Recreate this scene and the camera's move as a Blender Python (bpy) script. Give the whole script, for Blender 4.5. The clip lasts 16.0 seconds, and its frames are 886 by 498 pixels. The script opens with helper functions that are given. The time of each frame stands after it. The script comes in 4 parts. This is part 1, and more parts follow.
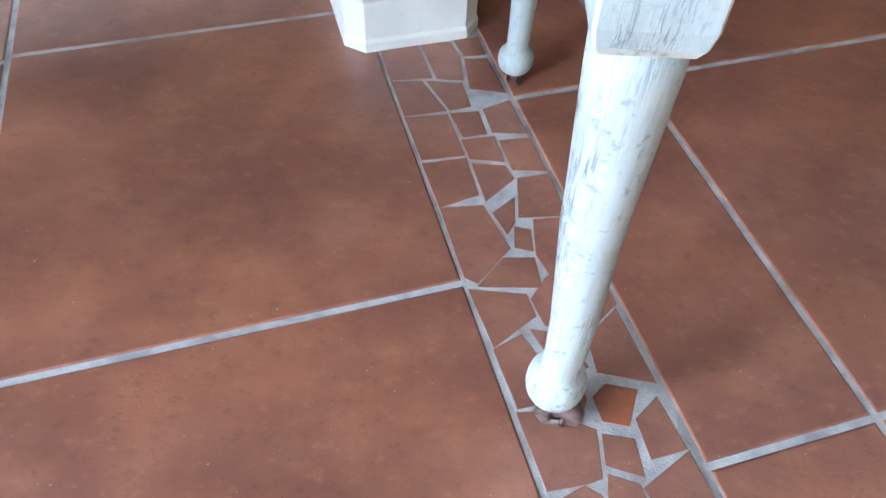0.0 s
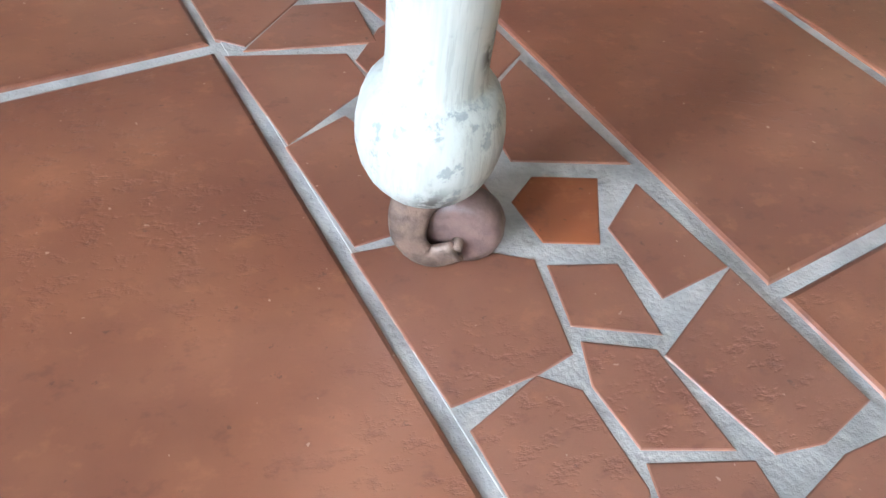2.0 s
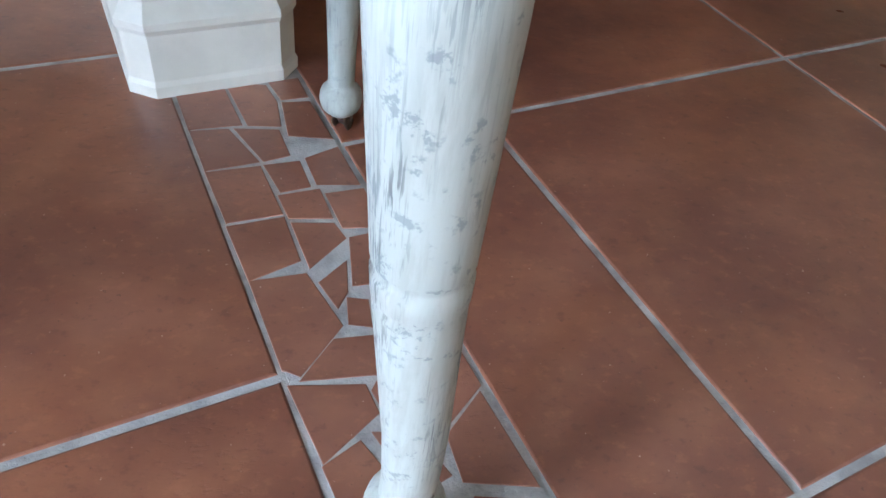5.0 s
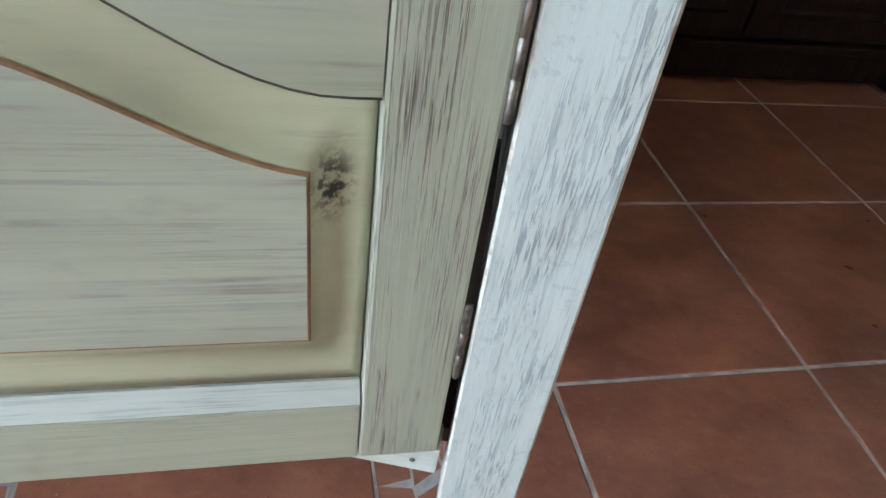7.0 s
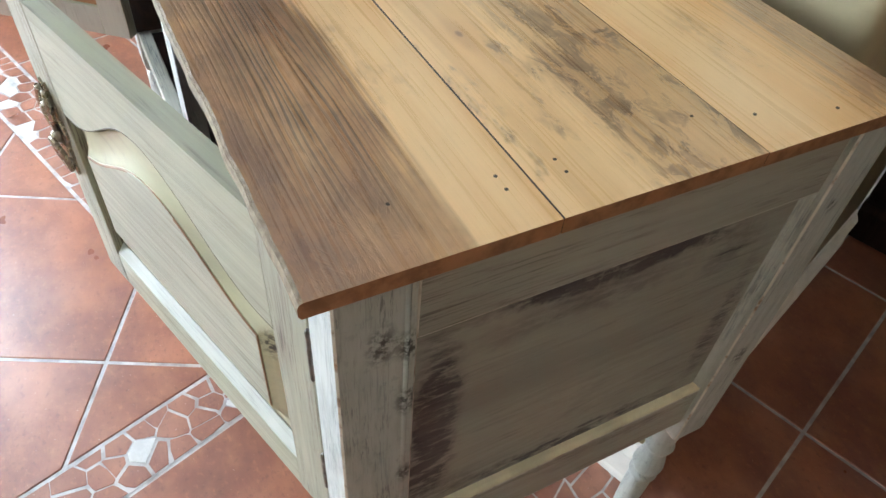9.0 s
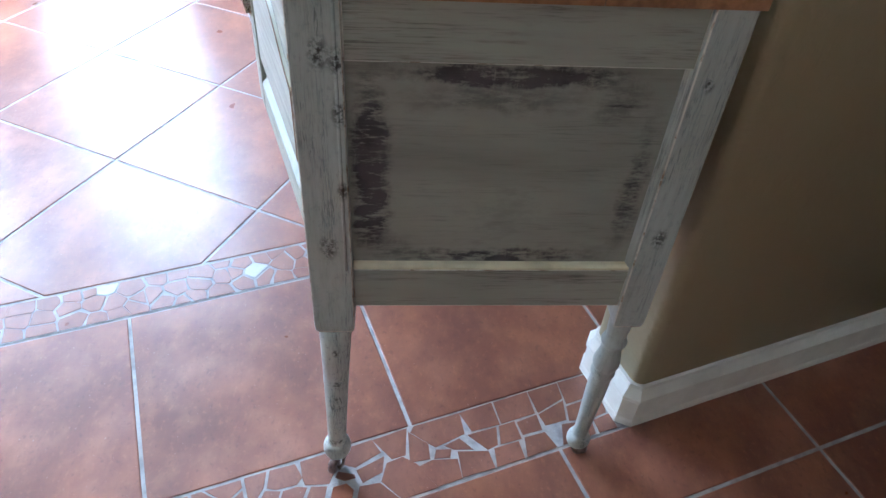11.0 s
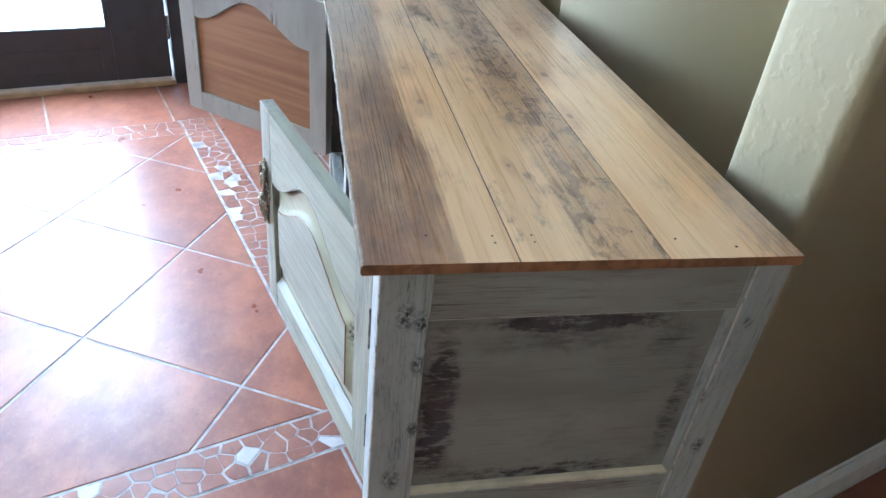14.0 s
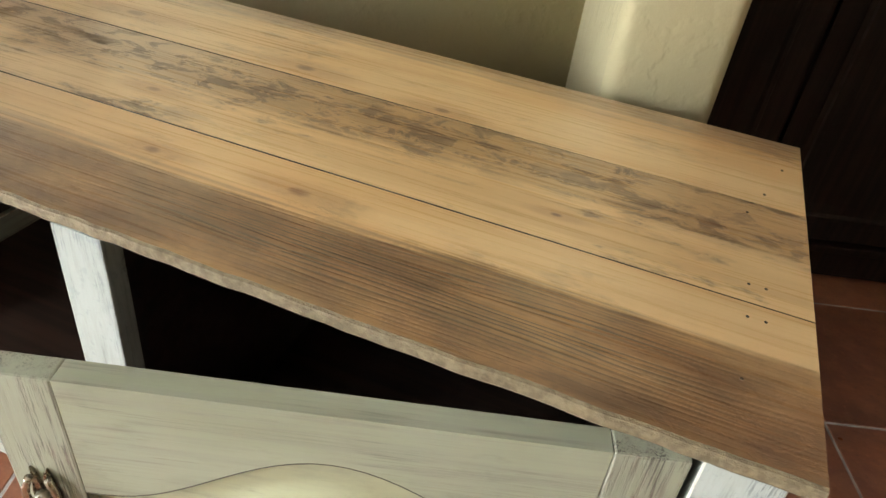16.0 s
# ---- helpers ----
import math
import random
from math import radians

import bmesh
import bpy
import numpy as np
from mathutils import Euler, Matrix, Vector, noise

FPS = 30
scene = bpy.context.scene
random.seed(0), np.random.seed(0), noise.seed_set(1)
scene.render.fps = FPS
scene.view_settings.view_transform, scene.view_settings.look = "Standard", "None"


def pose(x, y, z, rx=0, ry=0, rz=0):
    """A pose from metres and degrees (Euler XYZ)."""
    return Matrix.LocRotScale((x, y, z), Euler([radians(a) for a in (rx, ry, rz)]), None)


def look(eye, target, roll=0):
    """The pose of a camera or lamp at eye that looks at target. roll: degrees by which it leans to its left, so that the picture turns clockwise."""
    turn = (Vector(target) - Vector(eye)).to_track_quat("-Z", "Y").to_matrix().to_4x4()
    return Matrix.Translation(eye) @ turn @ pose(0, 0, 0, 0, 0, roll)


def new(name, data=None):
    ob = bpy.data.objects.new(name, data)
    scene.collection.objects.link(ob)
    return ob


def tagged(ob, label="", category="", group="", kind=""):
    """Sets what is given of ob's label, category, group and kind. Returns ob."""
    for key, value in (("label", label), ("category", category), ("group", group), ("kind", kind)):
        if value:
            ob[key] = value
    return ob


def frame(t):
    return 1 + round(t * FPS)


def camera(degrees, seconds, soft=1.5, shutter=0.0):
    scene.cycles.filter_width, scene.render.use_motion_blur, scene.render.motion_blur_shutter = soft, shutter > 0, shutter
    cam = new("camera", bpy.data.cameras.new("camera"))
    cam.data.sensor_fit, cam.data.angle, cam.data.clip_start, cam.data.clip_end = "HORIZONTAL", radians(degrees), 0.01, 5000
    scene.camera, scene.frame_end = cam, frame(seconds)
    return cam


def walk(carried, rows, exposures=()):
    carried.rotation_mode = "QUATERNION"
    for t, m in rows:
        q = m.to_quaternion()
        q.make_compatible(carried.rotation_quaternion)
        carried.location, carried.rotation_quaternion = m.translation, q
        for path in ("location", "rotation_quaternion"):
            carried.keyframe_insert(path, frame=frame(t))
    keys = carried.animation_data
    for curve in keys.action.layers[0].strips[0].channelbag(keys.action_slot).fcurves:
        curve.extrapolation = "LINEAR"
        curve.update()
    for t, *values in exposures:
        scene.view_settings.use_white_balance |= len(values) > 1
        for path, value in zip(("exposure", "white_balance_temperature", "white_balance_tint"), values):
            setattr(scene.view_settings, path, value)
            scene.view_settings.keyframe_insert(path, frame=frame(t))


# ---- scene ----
cam = camera(64.8, 16.0)
PATH = [
    (0, (-0.094, -0.219, 0.530), (-0.120, 1.013, -1.045), 2.8),
    (0.5, (-0.100, -0.194, 0.408), (-0.004, 1.064, -1.144), 5.2),
    (1, (-0.078, -0.178, 0.298), (0.158, 1.109, -1.215), 6.7),
    (1.5, (-0.061, -0.158, 0.235), (0.252, 1.113, -1.28), 5.3),
    (2, (-0.049, -0.125, 0.193), (0.337, 1.104, -1.341), 8.5),
    (2.5, (-0.047, -0.099, 0.185), (0.405, 1.13, -1.332), 10.4),
    (3, (-0.041, -0.094, 0.187), (0.471, 1.147, -1.301), 11.6),
    (3.2, (-0.043, -0.09, 0.192), (0.475, 1.156, -1.29), 11.7),
    (5.3, (-0.052, -0.136, 0.45), (0.235, 1.295, -0.917), 7.8),
    (5.5, (-0.057, -0.141, 0.467), (0.206, 1.351, -0.838), 6.7),
    (6, (-0.059, -0.153, 0.562), (0.116, 1.414, -0.668), 7.0),
    (6.5, (-0.072, -0.19, 0.672), (-0.016, 1.434, -0.495), 6.5),
    (7, (-0.062, -0.239, 0.821), (-0.119, 1.295, -0.461), 10.1),
    (7.5, (-0.030, -0.216, 0.937), (-0.290, 1.236, -0.419), 9.2),
    (8, (0.003, -0.163, 1.014), (-0.594, 1.067, -0.446), 7.7),
    (8.2, (0.046, -0.144, 1.041), (-0.707, 0.965, -0.441), 6.2),
    (10.3, (0.498, 0.101, 1.131), (-0.995, 0.255, -0.19), 6.6),
    (10.5, (0.539, 0.113, 1.121), (-0.949, 0.2, -0.213), 4.6),
    (11, (0.633, 0.134, 1.096), (-0.835, 0.256, -0.256), 4.2),
    (11.5, (0.692, 0.132, 1.077), (-0.761, 0.258, -0.291), 4.8),
    (12, (0.741, 0.112, 1.135), (-0.754, 0.248, -0.186), 5.2),
    (12.5, (0.772, 0.107, 1.191), (-0.832, 0.241, 0.004), 6.1),
    (13, (0.784, 0.097, 1.204), (-0.886, 0.241, 0.112), 6.3),
    (13.5, (0.701, 0.06, 1.219), (-0.95, 0.283, 0.112), 4.9),
    (14, (0.549, -0.045, 1.228), (-1.075, 0.324, 0.122), 6.7),
    (14.5, (0.404, -0.176, 1.211), (-1.111, 0.454, 0.068), 7.4),
    (15, (0.231, -0.327, 1.203), (-0.974, 0.806, 0.079), 6.3),
    (15.5, (0.014, -0.342, 1.178), (-0.842, 1.087, 0.072), 7.5),
    (16, (-0.136, -0.312, 1.150), (-0.632, 1.238, -0.014), 8.1),
]
EXPOSURE = [
    (0.0, -0.36, 5450, 10), (0.5, -0.4, 5600, 10), (1.5, -0.3, 6000, 10), (2.5, -0.42, 6100, 10), (3.0, -0.56, 6200, 10), (5.5, -0.8, 5600, 10), (6.0, -0.78, 5600, 10), (6.5, -0.76, 5700, 10), (7.0, -0.92, 5950, 10),
    (7.5, -0.7, 6200, 10), (8.0, -0.36, 6750, 10), (10.5, -0.34, 5100, 10), (11.0, -0.42, 5100, 10), (11.5, -0.32, 5100, 10), (12.5, -0.1, 5000, 10), (13.0, -0.3, 5000, 10), (14.0, -0.42, 5100, 10),
    (14.5, -0.6, 5500, 10), (15.0, -0.66, 6350, 10), (15.5, -0.74, 6900, 10), (16.0, -0.8, 7300, 10),
]
walk(cam, [(t, look(eye, target, roll)) for t, eye, target, roll in PATH], EXPOSURE)

# ---- world, light ----
world = bpy.data.worlds.new("world")
scene.world = world
world.use_nodes = True
wn = world.node_tree.nodes
sky = wn.new("ShaderNodeTexSky")
sky.sky_type, sky.sun_disc = "NISHITA", False
sky.sun_elevation, sky.sun_rotation = radians(38), radians(250)
world.node_tree.links.new(sky.outputs[0], wn["Background"].inputs[0])
wn["Background"].inputs[1].default_value = 0.1
DAY_DOOR, DAY_WINDOW = 60.0, 7.0

# The room's grid is turned against the sideboard, which stands along x.
ROOM = pose(0, 0, 0, 0, 0, 19.4)


# ---- material helpers ----
class Mat:
    """A node material with short calls."""

    def __init__(self, name, rough=0.5, metal=0.0, coat=0.0):
        self.m = bpy.data.materials.new(name)
        self.m.use_nodes = True
        self.t = self.m.node_tree
        self.b = self.t.nodes["Principled BSDF"]
        self.b.inputs["Roughness"].default_value = rough
        self.b.inputs["Metallic"].default_value = metal
        self.b.inputs["Coat Weight"].default_value = coat
        self.co = self.node("ShaderNodeTexCoord").outputs["Object"]

    def node(self, kind):
        return self.t.nodes.new(kind)

    def put(self, value, socket):
        if isinstance(value, bpy.types.NodeSocket):
            self.t.links.new(value, socket)
        elif isinstance(value, tuple) and len(value) == 3 and socket.type == "RGBA":
            socket.default_value = (*value, 1)
        else:
            socket.default_value = value

    def scaled(self, s, turn=(0, 0, 0), co=None):
        n = self.node("ShaderNodeMapping")
        self.put(co or self.co, n.inputs[0])
        n.inputs["Scale"].default_value = s
        n.inputs["Rotation"].default_value = turn
        return n.outputs[0]

    def noise(self, scale, co=None, detail=4, rough=0.55, warp=0.0):
        n = self.node("ShaderNodeTexNoise")
        self.put(co or self.co, n.inputs["Vector"])
        n.inputs["Scale"].default_value = scale
        n.inputs["Detail"].default_value = detail
        n.inputs["Roughness"].default_value = rough
        n.inputs["Distortion"].default_value = warp
        return n.outputs[0]

    def ramp(self, value, a, b, lo=0.0, hi=1.0):
        n = self.node("ShaderNodeMapRange")
        n.interpolation_type = "SMOOTHSTEP"
        for v, k in ((value, 0), (a, 1), (b, 2), (lo, 3), (hi, 4)):
            self.put(v, n.inputs[k])
        return n.outputs[0]

    def math(self, op, a, b=0.0, clamp=False):
        n = self.node("ShaderNodeMath")
        n.operation, n.use_clamp = op, clamp
        self.put(a, n.inputs[0])
        self.put(b, n.inputs[1])
        return n.outputs[0]

    def mix(self, f, a, b):
        n = self.node("ShaderNodeMix")
        n.data_type = "RGBA"
        self.put(f, n.inputs["Factor"])
        self.put(a, n.inputs[6])
        self.put(b, n.inputs[7])
        return n.outputs[2]

    def xyz(self):
        n = self.node("ShaderNodeSeparateXYZ")
        self.put(self.co, n.inputs[0])
        return n.outputs

    def random(self):
        return self.node("ShaderNodeObjectInfo").outputs["Random"]

    def near(self, x, y, sx, sy, size):
        """1 at (x, y), fading to 0 at an ellipse of that size."""
        p = self.xyz()
        dx = self.math("MULTIPLY", self.math("SUBTRACT", p[0], x), sx)
        dy = self.math("MULTIPLY", self.math("SUBTRACT", p[1], y), sy)
        d = self.math("SQRT", self.math("ADD", self.math("MULTIPLY", dx, dx), self.math("MULTIPLY", dy, dy)))
        return self.ramp(d, 0.3 * size, size, 1.0, 0.0)

    def bump(self, height, strength, distance=0.002):
        n = self.node("ShaderNodeBump")
        n.inputs["Strength"].default_value = strength
        n.inputs["Distance"].default_value = distance
        self.put(height, n.inputs["Height"])
        self.t.links.new(n.outputs[0], self.b.inputs["Normal"])

    def done(self, colour, rough=None):
        self.put(colour, self.b.inputs["Base Color"])
        if rough is not None:
            self.put(rough, self.b.inputs["Roughness"])
        return self.m


def along(axis, a, c):
    return tuple(a if k == axis else c for k in "xyz")


def worn_paint(name, axis, amount=1.0, base=(0.66, 0.66, 0.55), panel=False, tint=(0.47, 0.49, 0.40), long=8, under_to=(0.13, 0.085, 0.06), dash=0.0, ink=((0.05, 0.06, 0.07), (0.16, 0.19, 0.20)), smudge=(), sparse=0.41, drip=0.0, under_from=(0.045, 0.038, 0.036), above=None, reach=1.0, relief=0.35, gloss=(0.34, 0.55), scuff=0.0):
    """Cream chalk paint rubbed through along the grain to dark stain, with short dark dashes in bands."""
    m = Mat(name, 0.42)
    streak = m.noise(1.0, m.scaled(along(axis, long, 150)), 5, 0.6, 0.1)
    fine = m.noise(1.0, m.scaled(along(axis, 3 * long, 420)), 3, 0.6)
    patch = m.noise(9.0, None, 3, 0.6)
    big = m.noise(3.0, m.scaled(along(axis, 1, 3)), 3)
    cut = m.math("MULTIPLY", m.ramp(streak, 0.56, 0.72), m.ramp(patch, 0.46, 0.68))
    cut = m.math("ADD", cut, m.math("MULTIPLY", m.ramp(fine, 0.63, 0.75), m.ramp(patch, 0.42, 0.7, 0.0, 0.7)))
    if panel:
        p = m.xyz()
        weave = m.math("MULTIPLY", m.ramp(m.noise(1.0, m.scaled((30, 30, 110)), 5, 0.75), 0.34, 0.60), m.ramp(m.noise(1.0, m.scaled((30, 130, 26)), 4, 0.7), 0.20, 0.44))
        rag = m.math("MULTIPLY", m.math("SUBTRACT", m.noise(16, None, 5, 0.75), 0.5), 0.05)
        rub = 0.0
        for y, z, wy, wz, much in ((0.098, 0.615, 0.026, 0.150, 2.4), (0.245, 0.743, 0.160, 0.016, 1.6), (0.225, 0.716, 0.125, 0.024, 0.55), (0.409, 0.600, 0.013, 0.125, 1.0), (0.375, 0.715, 0.035, 0.035, 0.6), (0.255, 0.488, 0.150, 0.015, 1.6), (0.120, 0.500, 0.040, 0.020, 0.6)):
            a = m.ramp(m.math("ADD", m.math("ABSOLUTE", m.math("SUBTRACT", p[1], y)), rag), 0.1 * wy, 1.1 * wy, 1.0, 0.0)
            b = m.ramp(m.math("ADD", m.math("ABSOLUTE", m.math("SUBTRACT", p[2], z)), rag), 0.1 * wz, 1.1 * wz, 1.0, 0.0)
            rub = m.math("MAXIMUM", rub, m.math("MULTIPLY", m.math("MULTIPLY", a, b), much))
        cut = m.math("ADD", m.math("MULTIPLY", cut, 0.45), m.math("MULTIPLY", rub, weave))
    cut = m.math("MULTIPLY", cut, amount, True)
    cloud = m.math("MAXIMUM", m.ramp(big, 0.40, 0.68), m.math("MULTIPLY", m.ramp(m.noise(1.0, m.scaled(along(axis, 9, 22)), 5, 0.7), 0.52, 0.70), 0.8))
    paint = m.mix(m.math("MULTIPLY", cloud, 0.75), base, tint)
    paint = m.mix(m.ramp(streak, 0.42, 0.62, 0.0, 0.30 * min(1.0, amount + 0.2)), paint, (0.30, 0.29, 0.25))
    under = m.mix(m.ramp(m.noise(20), 0.4, 0.6), under_from, under_to)
    colour = m.mix(cut, paint, under)
    depth = m.math("MULTIPLY", cut, -0.8)
    if dash:
        belt = m.ramp(m.noise(1.0, m.scaled(along(axis, 5, 34)), 3, 0.6), sparse, sparse + 0.2)
        short = m.noise(1.0, m.scaled(along(axis, 60 * reach, 640)), 3, 0.6)
        longer = m.noise(1.0, m.scaled(along(axis, 13 * reach, 480)), 4, 0.6)
        marks = m.math("MAXIMUM", m.ramp(short, 0.52, 0.62), m.ramp(longer, 0.55, 0.66))
        if above:
            belt = m.math("MULTIPLY", belt, m.ramp(m.xyz()[2], above[0], above[1], 0.25, 1.0))
        marks = m.math("MULTIPLY", m.math("MULTIPLY", marks, belt), dash, True)
        soft = m.math("MULTIPLY", belt, 0.22 * min(1.0, dash))
        tone = m.mix(m.ramp(m.noise(34), 0.38, 0.6), *ink)
        colour = m.mix(soft, colour, tuple(0.45 * a + 0.55 * b for a, b in zip(ink[1], tint)))
        colour = m.mix(m.math("MULTIPLY", marks, 0.9), colour, tone)
        depth = m.math("SUBTRACT", depth, marks)
    for axis_a, axis_b, a, b, size in smudge:
        p = m.xyz()
        da, db = m.math("SUBTRACT", p[axis_a], a), m.math("SUBTRACT", p[axis_b], b)
        d = m.math("SQRT", m.math("ADD", m.math("MULTIPLY", m.math("MULTIPLY", da, da), 3.0), m.math("MULTIPLY", db, db)))
        f = m.math("MULTIPLY", m.ramp(d, 0.2 * size, size, 1.0, 0.0), m.ramp(m.noise(170, None, 4, 0.7), 0.40, 0.58))
        colour = m.mix(f, colour, (0.035, 0.035, 0.03))
    if scuff:
        f = m.math("MULTIPLY", m.ramp(m.noise(150, None, 5, 0.7), 0.52, 0.60), m.ramp(m.noise(75, None, 4, 0.65), 0.52, 0.64, 0.0, scuff))
        colour = m.mix(f, colour, (0.17, 0.20, 0.22))
        depth = m.math("SUBTRACT", depth, m.math("MULTIPLY", f, 0.5))
    if drip:
        ridge = m.ramp(m.math("ABSOLUTE", m.math("SUBTRACT", m.noise(13, m.scaled(along(axis, 0.6, 1.0)), 2, 0.5), 0.5)), 0.0, 0.05, 1.0, 0.0)
        ridge = m.math("MULTIPLY", ridge, m.ramp(m.noise(11), 0.54, 0.66, 0.0, drip))
        depth = m.math("ADD", depth, ridge)
        colour = m.mix(m.math("MULTIPLY", ridge, 0.16), colour, (0.16, 0.14, 0.11))
    m.bump(m.math("ADD", m.math("MULTIPLY", streak, 0.8), depth), relief, 0.0012)
    return m.done(colour, m.ramp(streak, 0.3, 0.7, *gloss))


def rubbed_edge(name):
    """Paint rubbed off an arris down to brown wood, in patches."""
    m = Mat(name, 0.5)
    n = m.noise(45, None, 4, 0.65)
    c = m.mix(m.ramp(n, 0.50, 0.66), (0.55, 0.53, 0.46), (0.25, 0.17, 0.115))
    m.bump(n, 0.4, 0.001)
    return m.done(c)


def plank_wood(name, dark_side, blotch, grain, flat, knots, honey=(0.66, 0.40, 0.175), shift=0.0):
    """Reclaimed board. dark_side: (y where the weathering is full, y where it ends)."""
    m = Mat(name, 0.42)
    moved = m.node("ShaderNodeVectorMath")
    m.put(m.co, moved.inputs[0])
    moved.inputs[1].default_value = (shift, shift, 0)
    co = moved.outputs[0]
    p = m.xyz()
    bend = m.noise(1.0, m.scaled((3.0, 9, 1), co=co), 4, 0.6)
    rings = m.noise(1.0, m.scaled((1.4, 30, 8), co=co), 3, 0.5, 0.8)
    lines = m.noise(1.0, m.scaled((5, 330, 30), co=co), 4, 0.6)
    saw = m.noise(1.0, m.scaled((1.5, 205, 30), co=co), 1, 0.4)
    patch = m.noise(5.0, m.scaled((1, 2.4, 1), co=co), 5, 0.7)
    mottle = m.noise(26.0, m.scaled((0.7, 1.3, 1), co=co), 5, 0.7)
    torn = m.noise(1.0, m.scaled((26, 48, 20), co=co), 5, 0.74, 0.6)
    comb = m.math("MULTIPLY", m.math("SUBTRACT", saw, 0.5), 0.05)
    side = m.ramp(m.math("ADD", m.math("ADD", p[1], comb), m.math("MULTIPLY", m.math("SUBTRACT", bend, 0.5), 0.10)), dark_side[0], dark_side[1], 1.0, 0.0)
    weather = m.math("MULTIPLY", side, m.ramp(patch, 0.32, 0.58, 0.62 * flat, flat))
    stain = m.math("MULTIPLY", m.math("MAXIMUM", m.ramp(patch, 0.50, 0.64), m.math("MULTIPLY", side, m.ramp(patch, 0.38, 0.56, 0.25, 1.0))), blotch)
    grit = m.math("MULTIPLY", stain, m.ramp(torn, 0.485, 0.56))
    pale = m.mix(m.ramp(rings, 0.40, 0.62), honey, (0.74, 0.50, 0.255))
    pale = m.mix(m.ramp(lines, 0.5, 0.72, 0.0, 0.12), pale, (0.40, 0.22, 0.10))
    pale = m.mix(m.ramp(mottle, 0.55, 0.75, 0.0, 0.22), pale, (0.52, 0.32, 0.16))
    aged = m.mix(m.ramp(mottle, 0.36, 0.64), (0.29, 0.148, 0.066), (0.150, 0.074, 0.036))
    grey = m.ramp(m.noise(2.4, m.scaled((0.8, 1.5, 1), co=co), 3), 0.5, 0.68)
    far_end = m.ramp(p[0], -0.80, -0.42, 0.8, 0.0)
    aged = m.mix(m.math("MAXIMUM", m.math("MULTIPLY", grey, 0.25), far_end), aged, (0.22, 0.165, 0.125))
    colour = m.mix(m.math("MAXIMUM", weather, m.math("MULTIPLY", stain, 0.55)), pale, aged)
    # Pale grey at the far end paints the daylight's sheen into the colour.
    colour = m.mix(m.math("MULTIPLY", far_end, 0.30), colour, (0.50, 0.45, 0.40))
    colour = m.mix(m.math("MULTIPLY", grit, 0.88), colour, (0.105, 0.046, 0.024))
    phase = m.math("ADD", m.math("MULTIPLY", p[1], 1480.0), m.math("MULTIPLY", m.noise(1.0, m.scaled((2.5, 26, 1), co=co), 3, 0.5), 44.0))
    thin = m.math("MULTIPLY", m.ramp(m.math("SINE", phase), -0.05, 0.7), m.ramp(saw, 0.38, 0.56, 0.2, 1.0))
    broken = m.ramp(m.noise(1.0, m.scaled((20, 130, 30), co=co), 4, 0.65), 0.30, 0.42)
    reach = m.math("MULTIPLY", m.ramp(p[0], -0.60, -0.36, 0.12, 1.0), m.math("MULTIPLY", m.ramp(p[0], -0.02, -0.15, 0.12, 1.0), m.ramp(p[1], 0.015, 0.05, 0.25, 1.0)))
    cut = m.math("MULTIPLY", m.math("MULTIPLY", thin, broken), m.math("MULTIPLY", m.math("MULTIPLY", weather, reach), grain))
    colour = m.mix(m.math("MULTIPLY", cut, 1.0), colour, (0.034, 0.018, 0.011))
    for x, y, size in knots:
        k = m.near(x, y, 0.55, 1.0, 0.62 * size)
        colour = m.mix(m.math("MULTIPLY", m.near(x, y, 0.28, 1.0, 1.9 * size), 0.5), colour, (0.36, 0.16, 0.055))
        colour = m.mix(m.math("MULTIPLY", k, m.ramp(mottle, 0.35, 0.6, 0.6, 1.0)), colour, (0.16, 0.055, 0.020))
    height = m.math("SUBTRACT", m.math("MULTIPLY", lines, 0.5), m.math("ADD", m.math("MULTIPLY", cut, 1.6), m.math("MULTIPLY", grit, 0.8)))
    m.bump(height, 0.32, 0.0015)
    m.b.inputs["Coat Weight"].default_value = 1.0
    m.b.inputs["Coat Roughness"].default_value = 0.36
    m.b.inputs["Coat IOR"].default_value = 1.7
    return m.done(colour, m.ramp(lines, 0.3, 0.7, 0.24, 0.38))


